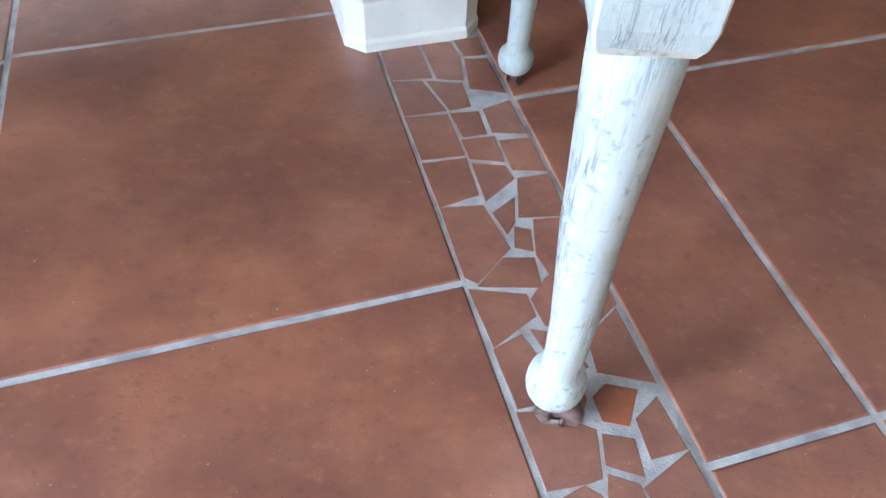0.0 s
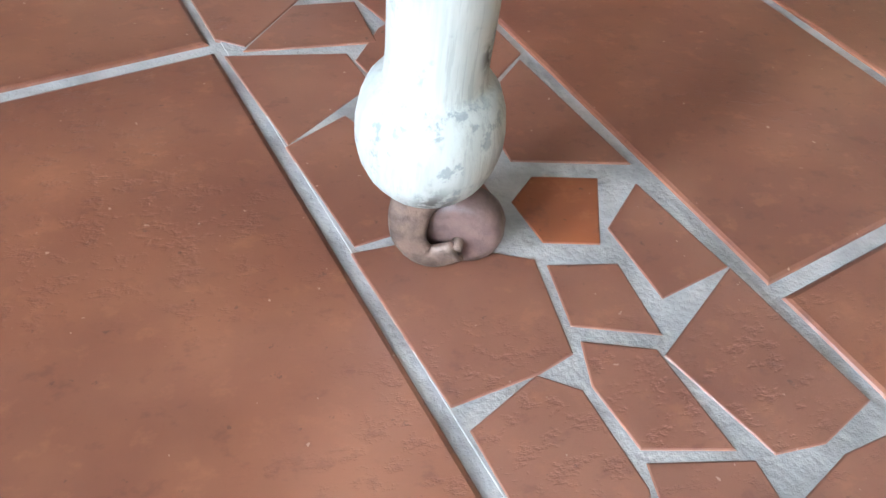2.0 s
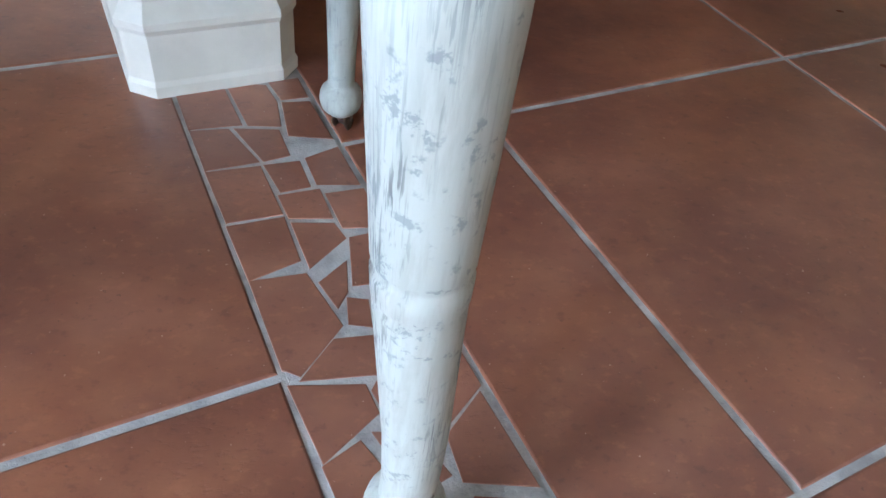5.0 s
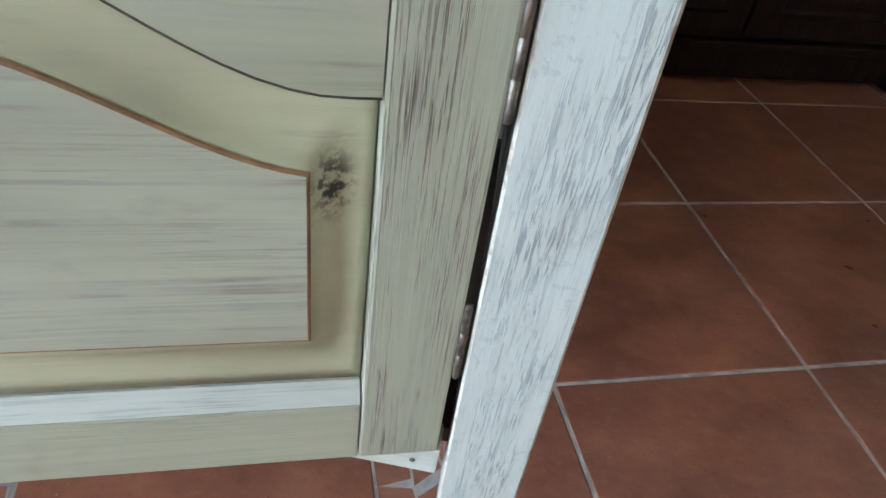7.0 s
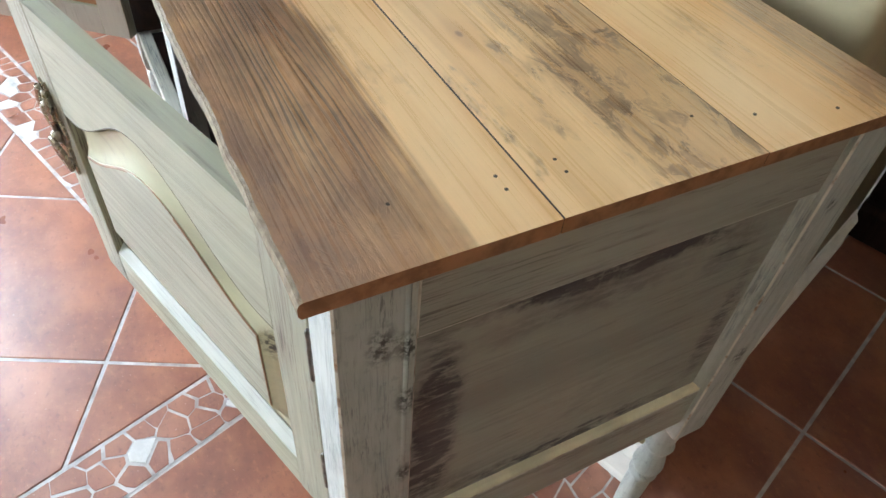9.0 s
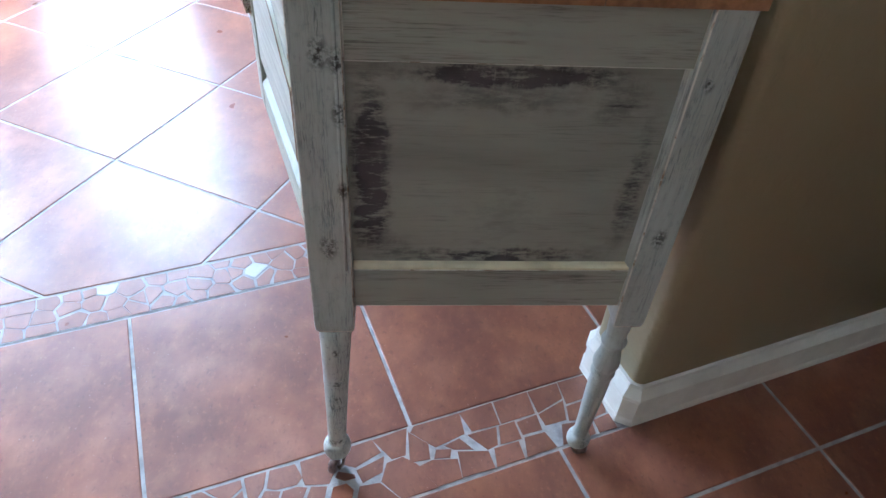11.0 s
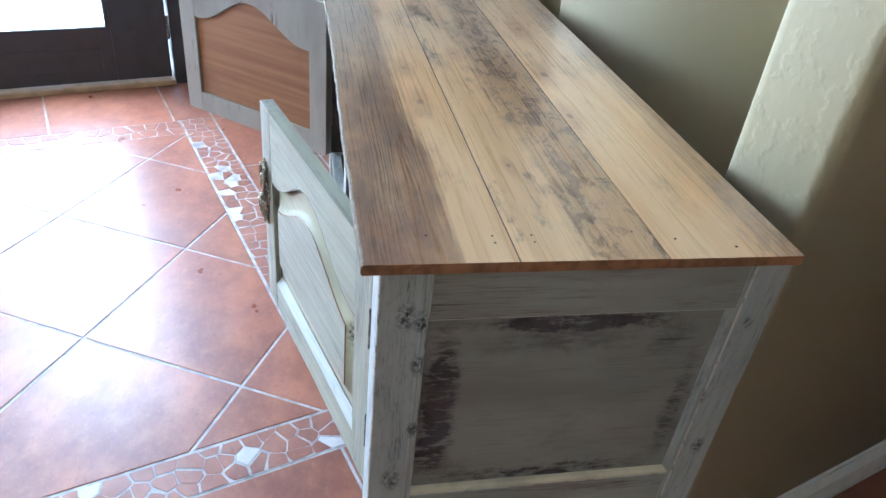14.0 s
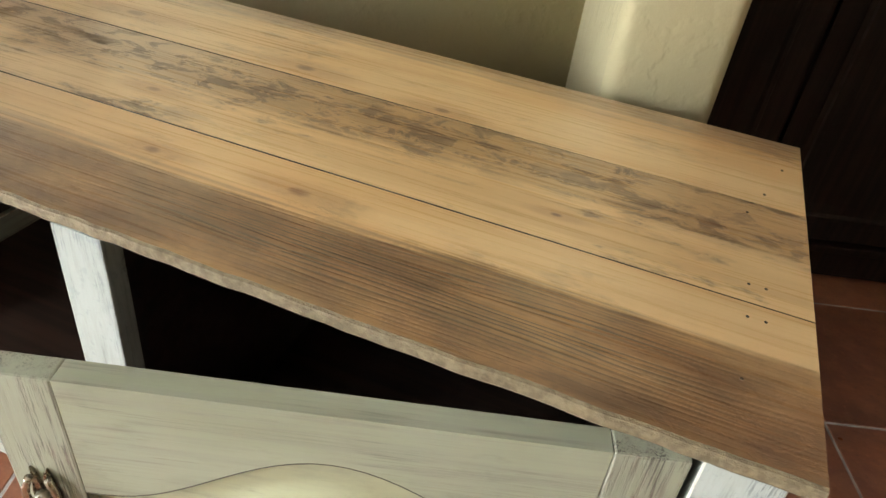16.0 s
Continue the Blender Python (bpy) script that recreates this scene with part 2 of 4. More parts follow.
def terracotta(name, lo, hi, gloss=0.28):
    m = Mat(name, gloss)
    m.b.inputs["IOR"].default_value = 1.56
    m.b.inputs["Specular IOR Level"].default_value = 0.7
    where = m.node("ShaderNodeNewGeometry").outputs["Position"]
    r = m.random()
    cloud = m.noise(3.6, m.scaled((1, 1.5, 1), co=where), 5, 0.6)
    spot = m.noise(17, m.scaled((1, 1.2, 1), (0, 0, 0.4), where), 3, 0.5)
    grain = m.noise(62, m.scaled((1, 1.3, 1), co=where), 4, 0.65)
    pits = m.noise(190, where, 3, 0.6)
    colour = m.mix(m.ramp(cloud, 0.34, 0.68), lo, hi)
    colour = m.mix(m.ramp(r, 0, 1, 0.0, 0.24), colour, (0.150, 0.066, 0.045))
    wash = m.noise(7.0, m.scaled((1, 1.3, 1), (0, 0, 0.9), where), 3, 0.5)
    colour = m.mix(m.ramp(wash, 0.48, 0.78, 0.0, 0.45), colour, (0.40, 0.175, 0.11))
    colour = m.mix(m.ramp(wash, 0.24, 0.52, 0.5, 0.0), colour, (0.165, 0.066, 0.046))
    colour = m.mix(m.ramp(spot, 0.44, 0.80, 0.0, 0.42), colour, (0.160, 0.052, 0.034))
    colour = m.mix(m.ramp(spot, 0.20, 0.52, 0.32, 0.0), colour, (0.44, 0.195, 0.105))
    colour = m.mix(m.ramp(grain, 0.54, 0.70, 0.0, 0.26), colour, (0.46, 0.19, 0.10))
    colour = m.mix(m.ramp(grain, 0.30, 0.44, 0.38, 0.0), colour, (0.09, 0.035, 0.026))
    colour = m.mix(m.ramp(pits, 0.67, 0.73, 0.0, 0.5), colour, (0.05, 0.025, 0.02))
    crust = m.math("MULTIPLY", m.ramp(m.noise(95, m.scaled((1, 1.6, 1), co=where), 5, 0.72), 0.50, 0.70), m.ramp(m.noise(7, where, 3), 0.42, 0.60))
    colour = m.mix(m.math("MULTIPLY", crust, 0.4), colour, (0.14, 0.048, 0.034))
    chips = m.noise(240, m.scaled((1, 1, 1), (0, 0, 0.6), where), 2, 0.5)
    colour = m.mix(m.ramp(chips, 0.73, 0.76, 0.0, 0.6), colour, (0.62, 0.46, 0.38))
    swell = m.noise(4.2, where, 2, 0.5)
    m.bump(m.math("SUBTRACT", m.math("ADD", swell, m.math("MULTIPLY", m.noise(48, where, 2, 0.5), 0.06)), m.math("MULTIPLY", crust, 0.14)), 0.5, 0.002)
    return m.done(colour, m.ramp(wash, 0.2, 0.8, gloss - 0.01, gloss + 0.05))


def plain(name, colour, rough=0.5, metal=0.0, grain=0.12, scale=18.0, bump=0.1, fine=220.0):
    m = Mat(name, rough, metal)
    n = m.noise(scale, None, 4, 0.6)
    f = m.noise(fine, None, 3, 0.6)
    dark = tuple(c * (1 - 2 * grain) for c in colour)
    c = m.mix(m.ramp(n, 0.35, 0.68), colour, dark)
    c = m.mix(m.ramp(f, 0.55, 0.75, 0, grain), c, tuple(k * 0.5 for k in colour))
    m.bump(m.math("ADD", n, m.math("MULTIPLY", f, 0.4)), bump, 0.0015)
    return m.done(c, m.ramp(n, 0.3, 0.7, max(0.05, rough - 0.06), rough + 0.08))


def wall_paint(name, colour):
    m = Mat(name, 0.6)
    peel = m.noise(95, None, 3, 0.5)
    lump = m.noise(28, None, 3, 0.5)
    big = m.noise(1.3, None, 3)
    c = m.mix(m.ramp(big, 0.35, 0.65), colour, tuple(k * 0.9 for k in colour))
    c = m.mix(m.ramp(m.noise(7, None, 3), 0.6, 0.75, 0, 0.12), c, tuple(k * 0.7 for k in colour))
    m.bump(m.math("ADD", m.math("MULTIPLY", m.ramp(lump, 0.45, 0.6), 0.8), m.math("MULTIPLY", peel, 0.6)), 0.35, 0.002)
    return m.done(c)


def dark_wood(name, axis, lo=(0.018, 0.010, 0.007), hi=(0.050, 0.026, 0.017), rough=0.38, shine=0.5):
    m = Mat(name, rough)
    m.b.inputs["Specular IOR Level"].default_value = shine
    g = m.noise(1.0, m.scaled(along(axis, 2, 55)), 5, 0.6, 0.4)
    c = m.mix(m.ramp(g, 0.35, 0.65), lo, hi)
    c = m.mix(m.ramp(m.noise(4), 0.5, 0.7, 0, 0.4), c, tuple(k * 0.6 for k in lo))
    m.bump(g, 0.15, 0.001)
    return m.done(c)


def glow(name, colour, strength):
    m = bpy.data.materials.new(name)
    m.use_nodes = True
    b = m.node_tree.nodes["Principled BSDF"]
    b.inputs["Base Color"].default_value = (0, 0, 0, 1)
    b.inputs["Emission Color"].default_value = (*colour, 1)
    # glow dims low down, added to keep light off the floor under the sideboard
    n, links = m.node_tree.nodes, m.node_tree.links
    split, rise = n.new("ShaderNodeSeparateXYZ"), n.new("ShaderNodeMapRange")
    links.new(n.new("ShaderNodeNewGeometry").outputs["Position"], split.inputs[0])
    links.new(split.outputs[2], rise.inputs[0])
    for k, v in enumerate((0.35, 1.1, 0.2 * strength, strength)):
        rise.inputs[k + 1].default_value = v
    links.new(rise.outputs[0], b.inputs["Emission Strength"])
    return m


def clear_glass(name):
    m = bpy.data.materials.new(name)
    m.use_nodes = True
    b = m.node_tree.nodes["Principled BSDF"]
    b.inputs["Roughness"].default_value = 0.02
    b.inputs["Transmission Weight"].default_value = 1.0
    b.inputs["IOR"].default_value = 1.45
    return m


PAINT_V = worn_paint("paint_upright_grain", "z", 0.6, (0.43, 0.46, 0.43), tint=(0.37, 0.395, 0.36), long=20, under_to=(0.14, 0.13, 0.125), dash=0.7, reach=0.85, sparse=0.425, relief=0.4, scuff=0.25, ink=((0.05, 0.06, 0.07), (0.17, 0.21, 0.22)), smudge=((1, 2, 0.050, 0.768, 0.026), (1, 2, 0.047, 0.515, 0.027), (1, 2, 0.068, 0.70, 0.022), (1, 2, 0.068, 0.76, 0.022), (1, 2, 0.068, 0.60, 0.018), (1, 2, 0.456, 0.53, 0.022), (1, 2, 0.452, 0.745, 0.014)))
PAINT_X = worn_paint("paint_long_grain", "x", 0.8, (0.50, 0.525, 0.48), dash=0.95, reach=0.5, ink=((0.05, 0.06, 0.07), (0.17, 0.21, 0.22)))
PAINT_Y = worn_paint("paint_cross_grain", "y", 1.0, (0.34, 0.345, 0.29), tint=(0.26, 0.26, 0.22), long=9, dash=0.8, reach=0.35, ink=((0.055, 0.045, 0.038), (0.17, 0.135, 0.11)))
PAINT_DOOR_V = worn_paint("paint_door_stile", "z", 1.45, (0.355, 0.363, 0.272), tint=(0.285, 0.292, 0.215), long=7, dash=1.05, reach=0.38, sparse=0.40, ink=((0.055, 0.045, 0.038), (0.17, 0.135, 0.11)))
PAINT_DOOR_X = worn_paint("paint_door_rail", "x", 0.75, (0.365, 0.373, 0.272), tint=(0.245, 0.252, 0.172), long=4, dash=0.28, reach=0.3, ink=((0.09, 0.08, 0.065), (0.20, 0.18, 0.14)), drip=1.0)
PAINT_FIELD = worn_paint("paint_door_field", "x", 1.0, (0.39, 0.397, 0.302), tint=(0.265, 0.268, 0.20), long=4, dash=0.32, reach=0.25, ink=((0.10, 0.085, 0.07), (0.22, 0.19, 0.16)))
PAINT_COVE = worn_paint("paint_door_cove", "x", 0.35, gloss=(0.28, 0.36), relief=0.03, base=(0.44, 0.435, 0.285), tint=(0.35, 0.335, 0.235), long=4, smudge=((0, 2, -0.069, 0.203, 0.026), (0, 2, -0.052, 0.252, 0.012)))
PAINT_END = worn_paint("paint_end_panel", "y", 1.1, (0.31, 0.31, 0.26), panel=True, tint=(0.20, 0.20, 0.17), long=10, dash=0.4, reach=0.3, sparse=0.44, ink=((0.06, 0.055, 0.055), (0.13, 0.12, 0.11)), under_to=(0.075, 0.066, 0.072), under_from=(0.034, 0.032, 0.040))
PAINT_LEG = worn_paint("paint_leg", "z", 0.8, (0.51, 0.535, 0.50), tint=(0.43, 0.45, 0.41), long=24, under_to=(0.16, 0.15, 0.145), dash=0.95, sparse=0.425, above=(0.10, 0.19), relief=0.12, reach=0.8, scuff=0.6, ink=((0.045, 0.05, 0.06), (0.15, 0.18, 0.19)), smudge=((0, 2, -0.010, 0.036, 0.018), (0, 2, 0.005, 0.085, 0.009), (1, 2, 0.045, 0.312, 0.012), (1, 2, 0.043, 0.235, 0.014), (1, 2, 0.040, 0.20, 0.010)))
PAINT_BACK = worn_paint("paint_door_inside", "z", 1.4, (0.34, 0.32, 0.27), tint=(0.22, 0.20, 0.165))
# Door paint made paler and bluer: sky light on the upturned ledge.
PAINT_LEDGE_LIT = worn_paint("paint_door_ledge_lit", "x", 0.5, (0.45, 0.465, 0.415), tint=(0.39, 0.405, 0.355), long=5, dash=0.35, reach=0.3)
EDGE = rubbed_edge("rubbed_edge")
CREVICE = plain("crevice_shade_glaze", (0.075, 0.062, 0.045), 0.5, 0, 0.3, 60, 0.2)
EDGE_BROWN = plain("brown_edge", (0.25, 0.13, 0.06), 0.5, 0, 0.2, 50, 0.3)
LIT_CREAM = plain("lit_cream_moulding", (0.72, 0.66, 0.45), 0.4)
TOP_FRONT = plank_wood("front_board", (0.080, 0.112), 0.30, 1.0, 1.0, [(-0.40, 0.119, 0.012), (-0.541, 0.113, 0.010), (-0.86, 0.10, 0.010)], shift=0.3)
TOP_MID = plank_wood("middle_board", (0.250, 0.214), 1.0, 0.3, 0.45, [(-0.62, 0.21, 0.009), (-0.20, 0.20, 0.006)], (0.62, 0.39, 0.18), shift=2.1)
TOP_BACK = plank_wood("back_board", (0.462, 0.425), 0.35, 0.3, 0.7, [(-0.528, 0.347, 0.014), (-0.358, 0.335, 0.011), (-0.78, 0.372, 0.016)], (0.67, 0.405, 0.175), shift=4.7)
END_GRAIN = plain("board_end", (0.34, 0.155, 0.065), 0.55, 0, 0.22, 60, 0.3)
OLD_EDGE = plain("weathered_board_edge", (0.20, 0.15, 0.085), 0.8, 0, 0.2, 130, 1.0, 380)
TILE = terracotta("terracotta_tile", (0.190, 0.070, 0.044), (0.345, 0.130, 0.066))
SHARD = terracotta("broken_terracotta", (0.22, 0.088, 0.055), (0.31, 0.132, 0.082), 0.28)
SHARD_RED = terracotta("red_terracotta", (0.30, 0.085, 0.03), (0.34, 0.10, 0.035), 0.31)
SHARD_WHITE = plain("white_mosaic", (0.62, 0.62, 0.60), 0.25)
GROUT = plain("grout", (0.47, 0.455, 0.44), 0.75, 0, 0.2, 26, 1.0, 420.0)
WALL = wall_paint("olive_wall", (0.455, 0.395, 0.240))
WALL_BOUNCE = wall_paint("tan_bounce_wall", (0.66, 0.55, 0.37))
WALL_WHITE = wall_paint("white_plaster", (0.84, 0.83, 0.79))
TRIM = plain("white_trim", (0.78, 0.755, 0.685), 0.35, 0, 0.05)
DOOR_BLACK = plain("dark_door_paint", (0.035, 0.037, 0.042), 0.45, 0, 0.1)
OAK_SILL = plain("oak_threshold", (0.45, 0.30, 0.16), 0.45)
ESPRESSO = dark_wood("espresso_wood", "z", (0.009, 0.005, 0.004), (0.018, 0.009, 0.007), 0.55, 0.12)
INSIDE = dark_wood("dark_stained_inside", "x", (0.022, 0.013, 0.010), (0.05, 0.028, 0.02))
PLY = dark_wood("bare_plywood", "x", (0.22, 0.095, 0.034), (0.31, 0.145, 0.056), 0.5)
BRASS = plain("antique_brass", (0.56, 0.51, 0.42), 0.26, 1.0, 0.25, 90, 0.4)
STEEL = plain("old_steel", (0.27, 0.25, 0.22), 0.45, 1.0, 0.25, 120, 0.3)
RUST = plain("rusty_caster", (0.24, 0.165, 0.13), 0.42, 0.4, 0.3, 140, 0.6)
RUBBER = plain("caster_wheel", (0.17, 0.105, 0.092), 0.38, 0.0, 0.2, 160, 0.3)
NAIL_SEAM = plain("nail_and_seam_shade", (0.035, 0.025, 0.02), 0.6)
GLASS = clear_glass("door_glass")
OUTDOORS = glow("bright_outdoors", (0.78, 0.89, 1.0), DAY_DOOR)
OUTDOORS_SIDE = glow("bright_garden", (0.80, 0.90, 1.0), DAY_WINDOW)


# ---- mesh helpers ----
def mesh_of(name, bm, material, smooth=False):
    bmesh.ops.recalc_face_normals(bm, faces=bm.faces)
    me = bpy.data.meshes.new(name)
    bm.to_mesh(me)
    bm.free()
    for mt in material if isinstance(material, (list, tuple)) else [material]:
        me.materials.append(mt)
    if smooth:
        me.shade_smooth()
    return me


def part(name, bm, material, parent, label="", smooth=False):
    ob = new(name, mesh_of(name, bm, material, smooth))
    ob.parent = parent
    if label:
        ob["label"] = label
    return ob


def edged(ob, edge=None):
    """Gives the eased arrises of a painted piece their rubbed look."""
    me = ob.data
    me.materials.append(edge or EDGE)
    k = len(me.materials) - 1
    for f in me.polygons:
        if max(abs(c) for c in f.normal) < 0.97 and f.area < 0.004:
            f.material_index = k
    return ob


def thing(name, label, category, m=None, group="", kind=""):
    ob = new(name)
    ob.empty_display_size = 0.1
    if m is not None:
        ob.matrix_basis = m
    return tagged(ob, label, category, group, kind)


def box(x0, y0, z0, x1, y1, z1, bev=0.002, seg=2, bm=None):
    bm = bm or bmesh.new()
    v = [bm.verts.new((x, y, z)) for x in (x0, x1) for y in (y0, y1) for z in (z0, z1)]
    faces = [bm.faces.new([v[i] for i in q]) for q in ((0, 1, 3, 2), (4, 6, 7, 5), (0, 4, 5, 1), (2, 3, 7, 6), (0, 2, 6, 4), (1, 5, 7, 3))]
    if bev:
        edges = list({e for f in faces for e in f.edges})
        bmesh.ops.bevel(bm, geom=edges, offset=bev, segments=seg, affect="EDGES", profile=0.6)
    return bm


def loft(bm, rings, closed=True, caps=True):
    rows = [[bm.verts.new(p) for p in ring] for ring in rings]
    n = len(rows[0])
    for a, b in zip(rows, rows[1:]):
        for i in range(n if closed else n - 1):
            j = (i + 1) % n
            bm.faces.new((a[i], a[j], b[j], b[i]))
    if caps:
        bm.faces.new(rows[0][::-1])
        bm.faces.new(rows[-1])
    return rows


def turned(profile, foot, head, seg=28, bow=0.0):
    """A turned piece: profile of (radius, z); its axis leans from foot (x, y, z) to head and bows out low down."""
    bm = bmesh.new()
    rings = []
    for r, z in profile:
        f = (z - foot[2]) / (head[2] - foot[2])
        x, y = foot[0] + f * (head[0] - foot[0]) + bow * max(0.0, 1 - abs(f - 0.24) / 0.34), foot[1] + f * (head[1] - foot[1])
        rings.append([(x + r * math.cos(a), y + r * math.sin(a), z) for a in (2 * math.pi * k / seg for k in range(seg))])
    loft(bm, rings)
    return bm


def smooth_profile(points, n=5):
    """Rounds a coarse profile with a Catmull-Rom curve."""
    out = []
    for i in range(len(points) - 1):
        p = [Vector(points[max(0, min(len(points) - 1, i + k))]) for k in (-1, 0, 1, 2)]
        for s in range(n):
            t = s / n
            out.append(tuple(0.5 * ((2 * p[1]) + (p[2] - p[0]) * t + (2 * p[0] - 5 * p[1] + 4 * p[2] - p[3]) * t * t + (3 * p[1] - p[0] - 3 * p[2] + p[3]) * t ** 3)))
    return out + [tuple(points[-1])]


def tube(path, radius, seg=8, closed=False):
    bm = bmesh.new()
    pts = [Vector(p) for p in path]
    rings = []
    for i, p in enumerate(pts):
        d = (pts[min(i + 1, len(pts) - 1)] - pts[max(i - 1, 0)]).normalized()
        side = d.cross(Vector((0.31, 0.2, 0.93))).normalized()
        up = side.cross(d)
        rings.append([p + radius * (math.cos(a) * side + math.sin(a) * up) for a in (2 * math.pi * k / seg for k in range(seg))])
    loft(bm, rings)
    return bm


def clip(poly, nx, ny, d):
    """The part of a convex polygon where nx x + ny y <= d."""
    out = []
    for i, a in enumerate(poly):
        b = poly[(i + 1) % len(poly)]
        fa, fb = nx * a[0] + ny * a[1] - d, nx * b[0] + ny * b[1] - d
        if fa <= 0:
            out.append(a)
        if fa * fb < 0:
            t = fa / (fa - fb)
            out.append((a[0] + t * (b[0] - a[0]), a[1] + t * (b[1] - a[1])))
    return out


def inset(poly, d):
    """A convex polygon moved in by d."""
    out = list(poly)
    n = len(poly)
    area = sum(poly[i][0] * poly[(i + 1) % n][1] - poly[(i + 1) % n][0] * poly[i][1] for i in range(n))
    sign = 1 if area > 0 else -1
    for i in range(n):
        a, b = poly[i], poly[(i + 1) % n]
        ex, ey = b[0] - a[0], b[1] - a[1]
        ln = math.hypot(ex, ey)
        if ln < 1e-6:
            continue
        nx, ny = sign * ey / ln, -sign * ex / ln
        out = clip(out, nx, ny, nx * a[0] + ny * a[1] - d)
        if len(out) < 3:
            return []
    return out


def poly_area(poly):
    return abs(sum(poly[i][0] * poly[(i + 1) % len(poly)][1] - poly[(i + 1) % len(poly)][0] * poly[i][1] for i in range(len(poly)))) / 2


def slab(bm, poly, top, edge=0.0012, drop=0.008):
    """A floor piece whose rim rounds down towards the joint."""
    rings = [[(x, y, top - drop) for x, y in poly], [(x, y, top - 0.75 * edge) for x, y in poly]]
    for f, fall in ((0.35, 0.28), (1.0, 0.0)):
        inner = inset(poly, f * edge)
        if len(inner) != len(poly):
            break
        left, order = list(inner), []
        for p in poly:
            q = min(left, key=lambda w: (w[0] - p[0]) ** 2 + (w[1] - p[1]) ** 2)
            left.remove(q)
            order.append(q)
        rings.append([(x, y, top - fall * edge) for x, y in order])
    loft(bm, rings)


def swept(profile, path, bm=None):
    """A moulding: profile of (out, z) along a plan path of (x, y), out to the right of the way."""
    bm = bm or bmesh.new()
    rings = []
    for i, p in enumerate(path):
        dirs = []
        for a, b in ((i - 1, i), (i, i + 1)):
            if 0 <= a and b < len(path):
                dirs.append((Vector(path[b]) - Vector(path[a])).normalized())
        n = sum((Vector((d.y, -d.x)) for d in dirs), Vector((0, 0))).normalized()
        k = 1 / max(0.3, n.dot(Vector((dirs[0].y, -dirs[0].x))))
        rings.append([(p[0] + n.x * k * o, p[1] + n.y * k * o, z) for o, z in profile])
    loft(bm, rings)
    return bm


def setting(name, bm, material, label, category, smooth=False, m=ROOM):
    ob = new(name, mesh_of(name, bm, material, smooth))
    ob.matrix_basis = m
    return tagged(ob, label, category, kind="structure")


# ---- the room ----
def rounded_wall(p0, q0, p1, q1, z1, corners, r=0.02):
    """A wall with bullnose corners where corners (in order p0q0, p1q0, p1q1, p0q1) say so."""
    pts = []
    for (p, q, sp, sq, first), on in zip(((p0, q0, 1, 1, 180), (p1, q0, -1, 1, 270), (p1, q1, -1, -1, 0), (p0, q1, 1, -1, 90)), corners):
        if on:
            for k in range(7):
                a = radians(first + 15 * k)
                pts.append((p + sp * r + r * math.cos(a), q + sq * r + r * math.sin(a)))
        else:
            pts.append((p, q))
    bm = bmesh.new()
    loft(bm, [[(p, q, -0.01) for p, q in pts], [(p, q, z1) for p, q in pts]])
    return bm


HIGH = 2.7
setting("wall_partition", rounded_wall(-0.046, 0.552, 0.096, 1.44, HIGH, (1, 1, 0, 0)), WALL, "olive painted textured partition wall with rounded end corners", "wall", True)
setting("wall_niche", rounded_wall(-0.775, 0.806, -0.03, 0.93, HIGH, (1, 0, 0, 1)), WALL, "olive painted textured wall behind the sideboard", "wall", True)
setting("wall_kitchen", box(-0.03, 2.02, -0.01, 4.2, 2.14, HIGH, 0), WALL, "olive painted wall behind the dark cabinet", "wall")
setting("wall_hall_back", box(-2.8, 2.2, -0.01, -0.03, 2.32, HIGH, 0), WALL, "olive painted wall at the end of the hall", "wall")
setting("wall_hall_side", rounded_wall(-2.65, 0.86, -2.0, 0.98, HIGH, (0, 1, 1, 0)), WALL, "olive painted wall beside the entry door", "wall", True)
# Out of view; its brighter tan is there to bounce warm light onto the partition.
setting("wall_east", box(4.2, -3.6, -0.01, 4.32, 2.14, HIGH, 0), WALL_BOUNCE, "unseen closing wall, tan to bounce warm light", "wall")
setting("wall_south", box(-2.8, -3.72, -0.01, 4.32, -3.6, HIGH, 0), WALL, "olive painted wall", "wall")
DOOR_Q0, DOOR_Q1 = -1.86, 0.26
bm = box(-2.78, -3.6, -0.01, -2.65, -3.4, HIGH, 0)
box(-2.78, -2.1, -0.01, -2.65, DOOR_Q0 - 0.06, HIGH, 0, bm=bm)
box(-2.78, -3.4, -0.01, -2.65, -2.1, 0.45, 0, bm=bm)
box(-2.78, -3.4, 2.15, -2.65, -2.1, HIGH, 0, bm=bm)
box(-2.78, DOOR_Q1 + 0.06, -0.01, -2.65, 2.2, HIGH, 0, bm=bm)
box(-2.78, DOOR_Q0 - 0.06, 2.12, -2.65, DOOR_Q1 + 0.06, HIGH, 0, bm=bm)
setting("wall_entry", bm, WALL, "olive painted wall round the entry door", "wall")
setting("ceiling", box(-2.8, -3.72, HIGH, 4.32, 2.32, HIGH + 0.1, 0), WALL_WHITE, "white plaster ceiling", "ceiling")

BASE = [(-0.003, 0.0), (0.016, 0.0), (0.016, 0.012), (0.0135, 0.017), (0.0135, 0.066), (0.0165, 0.072), (0.0165, 0.079), (0.0115, 0.087), (0.006, 0.096), (0.005, 0.104), (-0.003, 0.107)]
setting("baseboard", swept(BASE, [(-0.046, 0.806), (-0.046, 0.564), (-0.033, 0.552), (0.083, 0.552), (0.096, 0.565), (0.096, 1.42)]), TRIM, "white moulded baseboard round the wall end", "baseboard")
setting("baseboard_niche", swept(BASE, [(-0.775, 0.915), (-0.775, 0.817), (-0.764, 0.806), (-0.048, 0.806)]), TRIM, "white moulded baseboard along the wall", "baseboard")
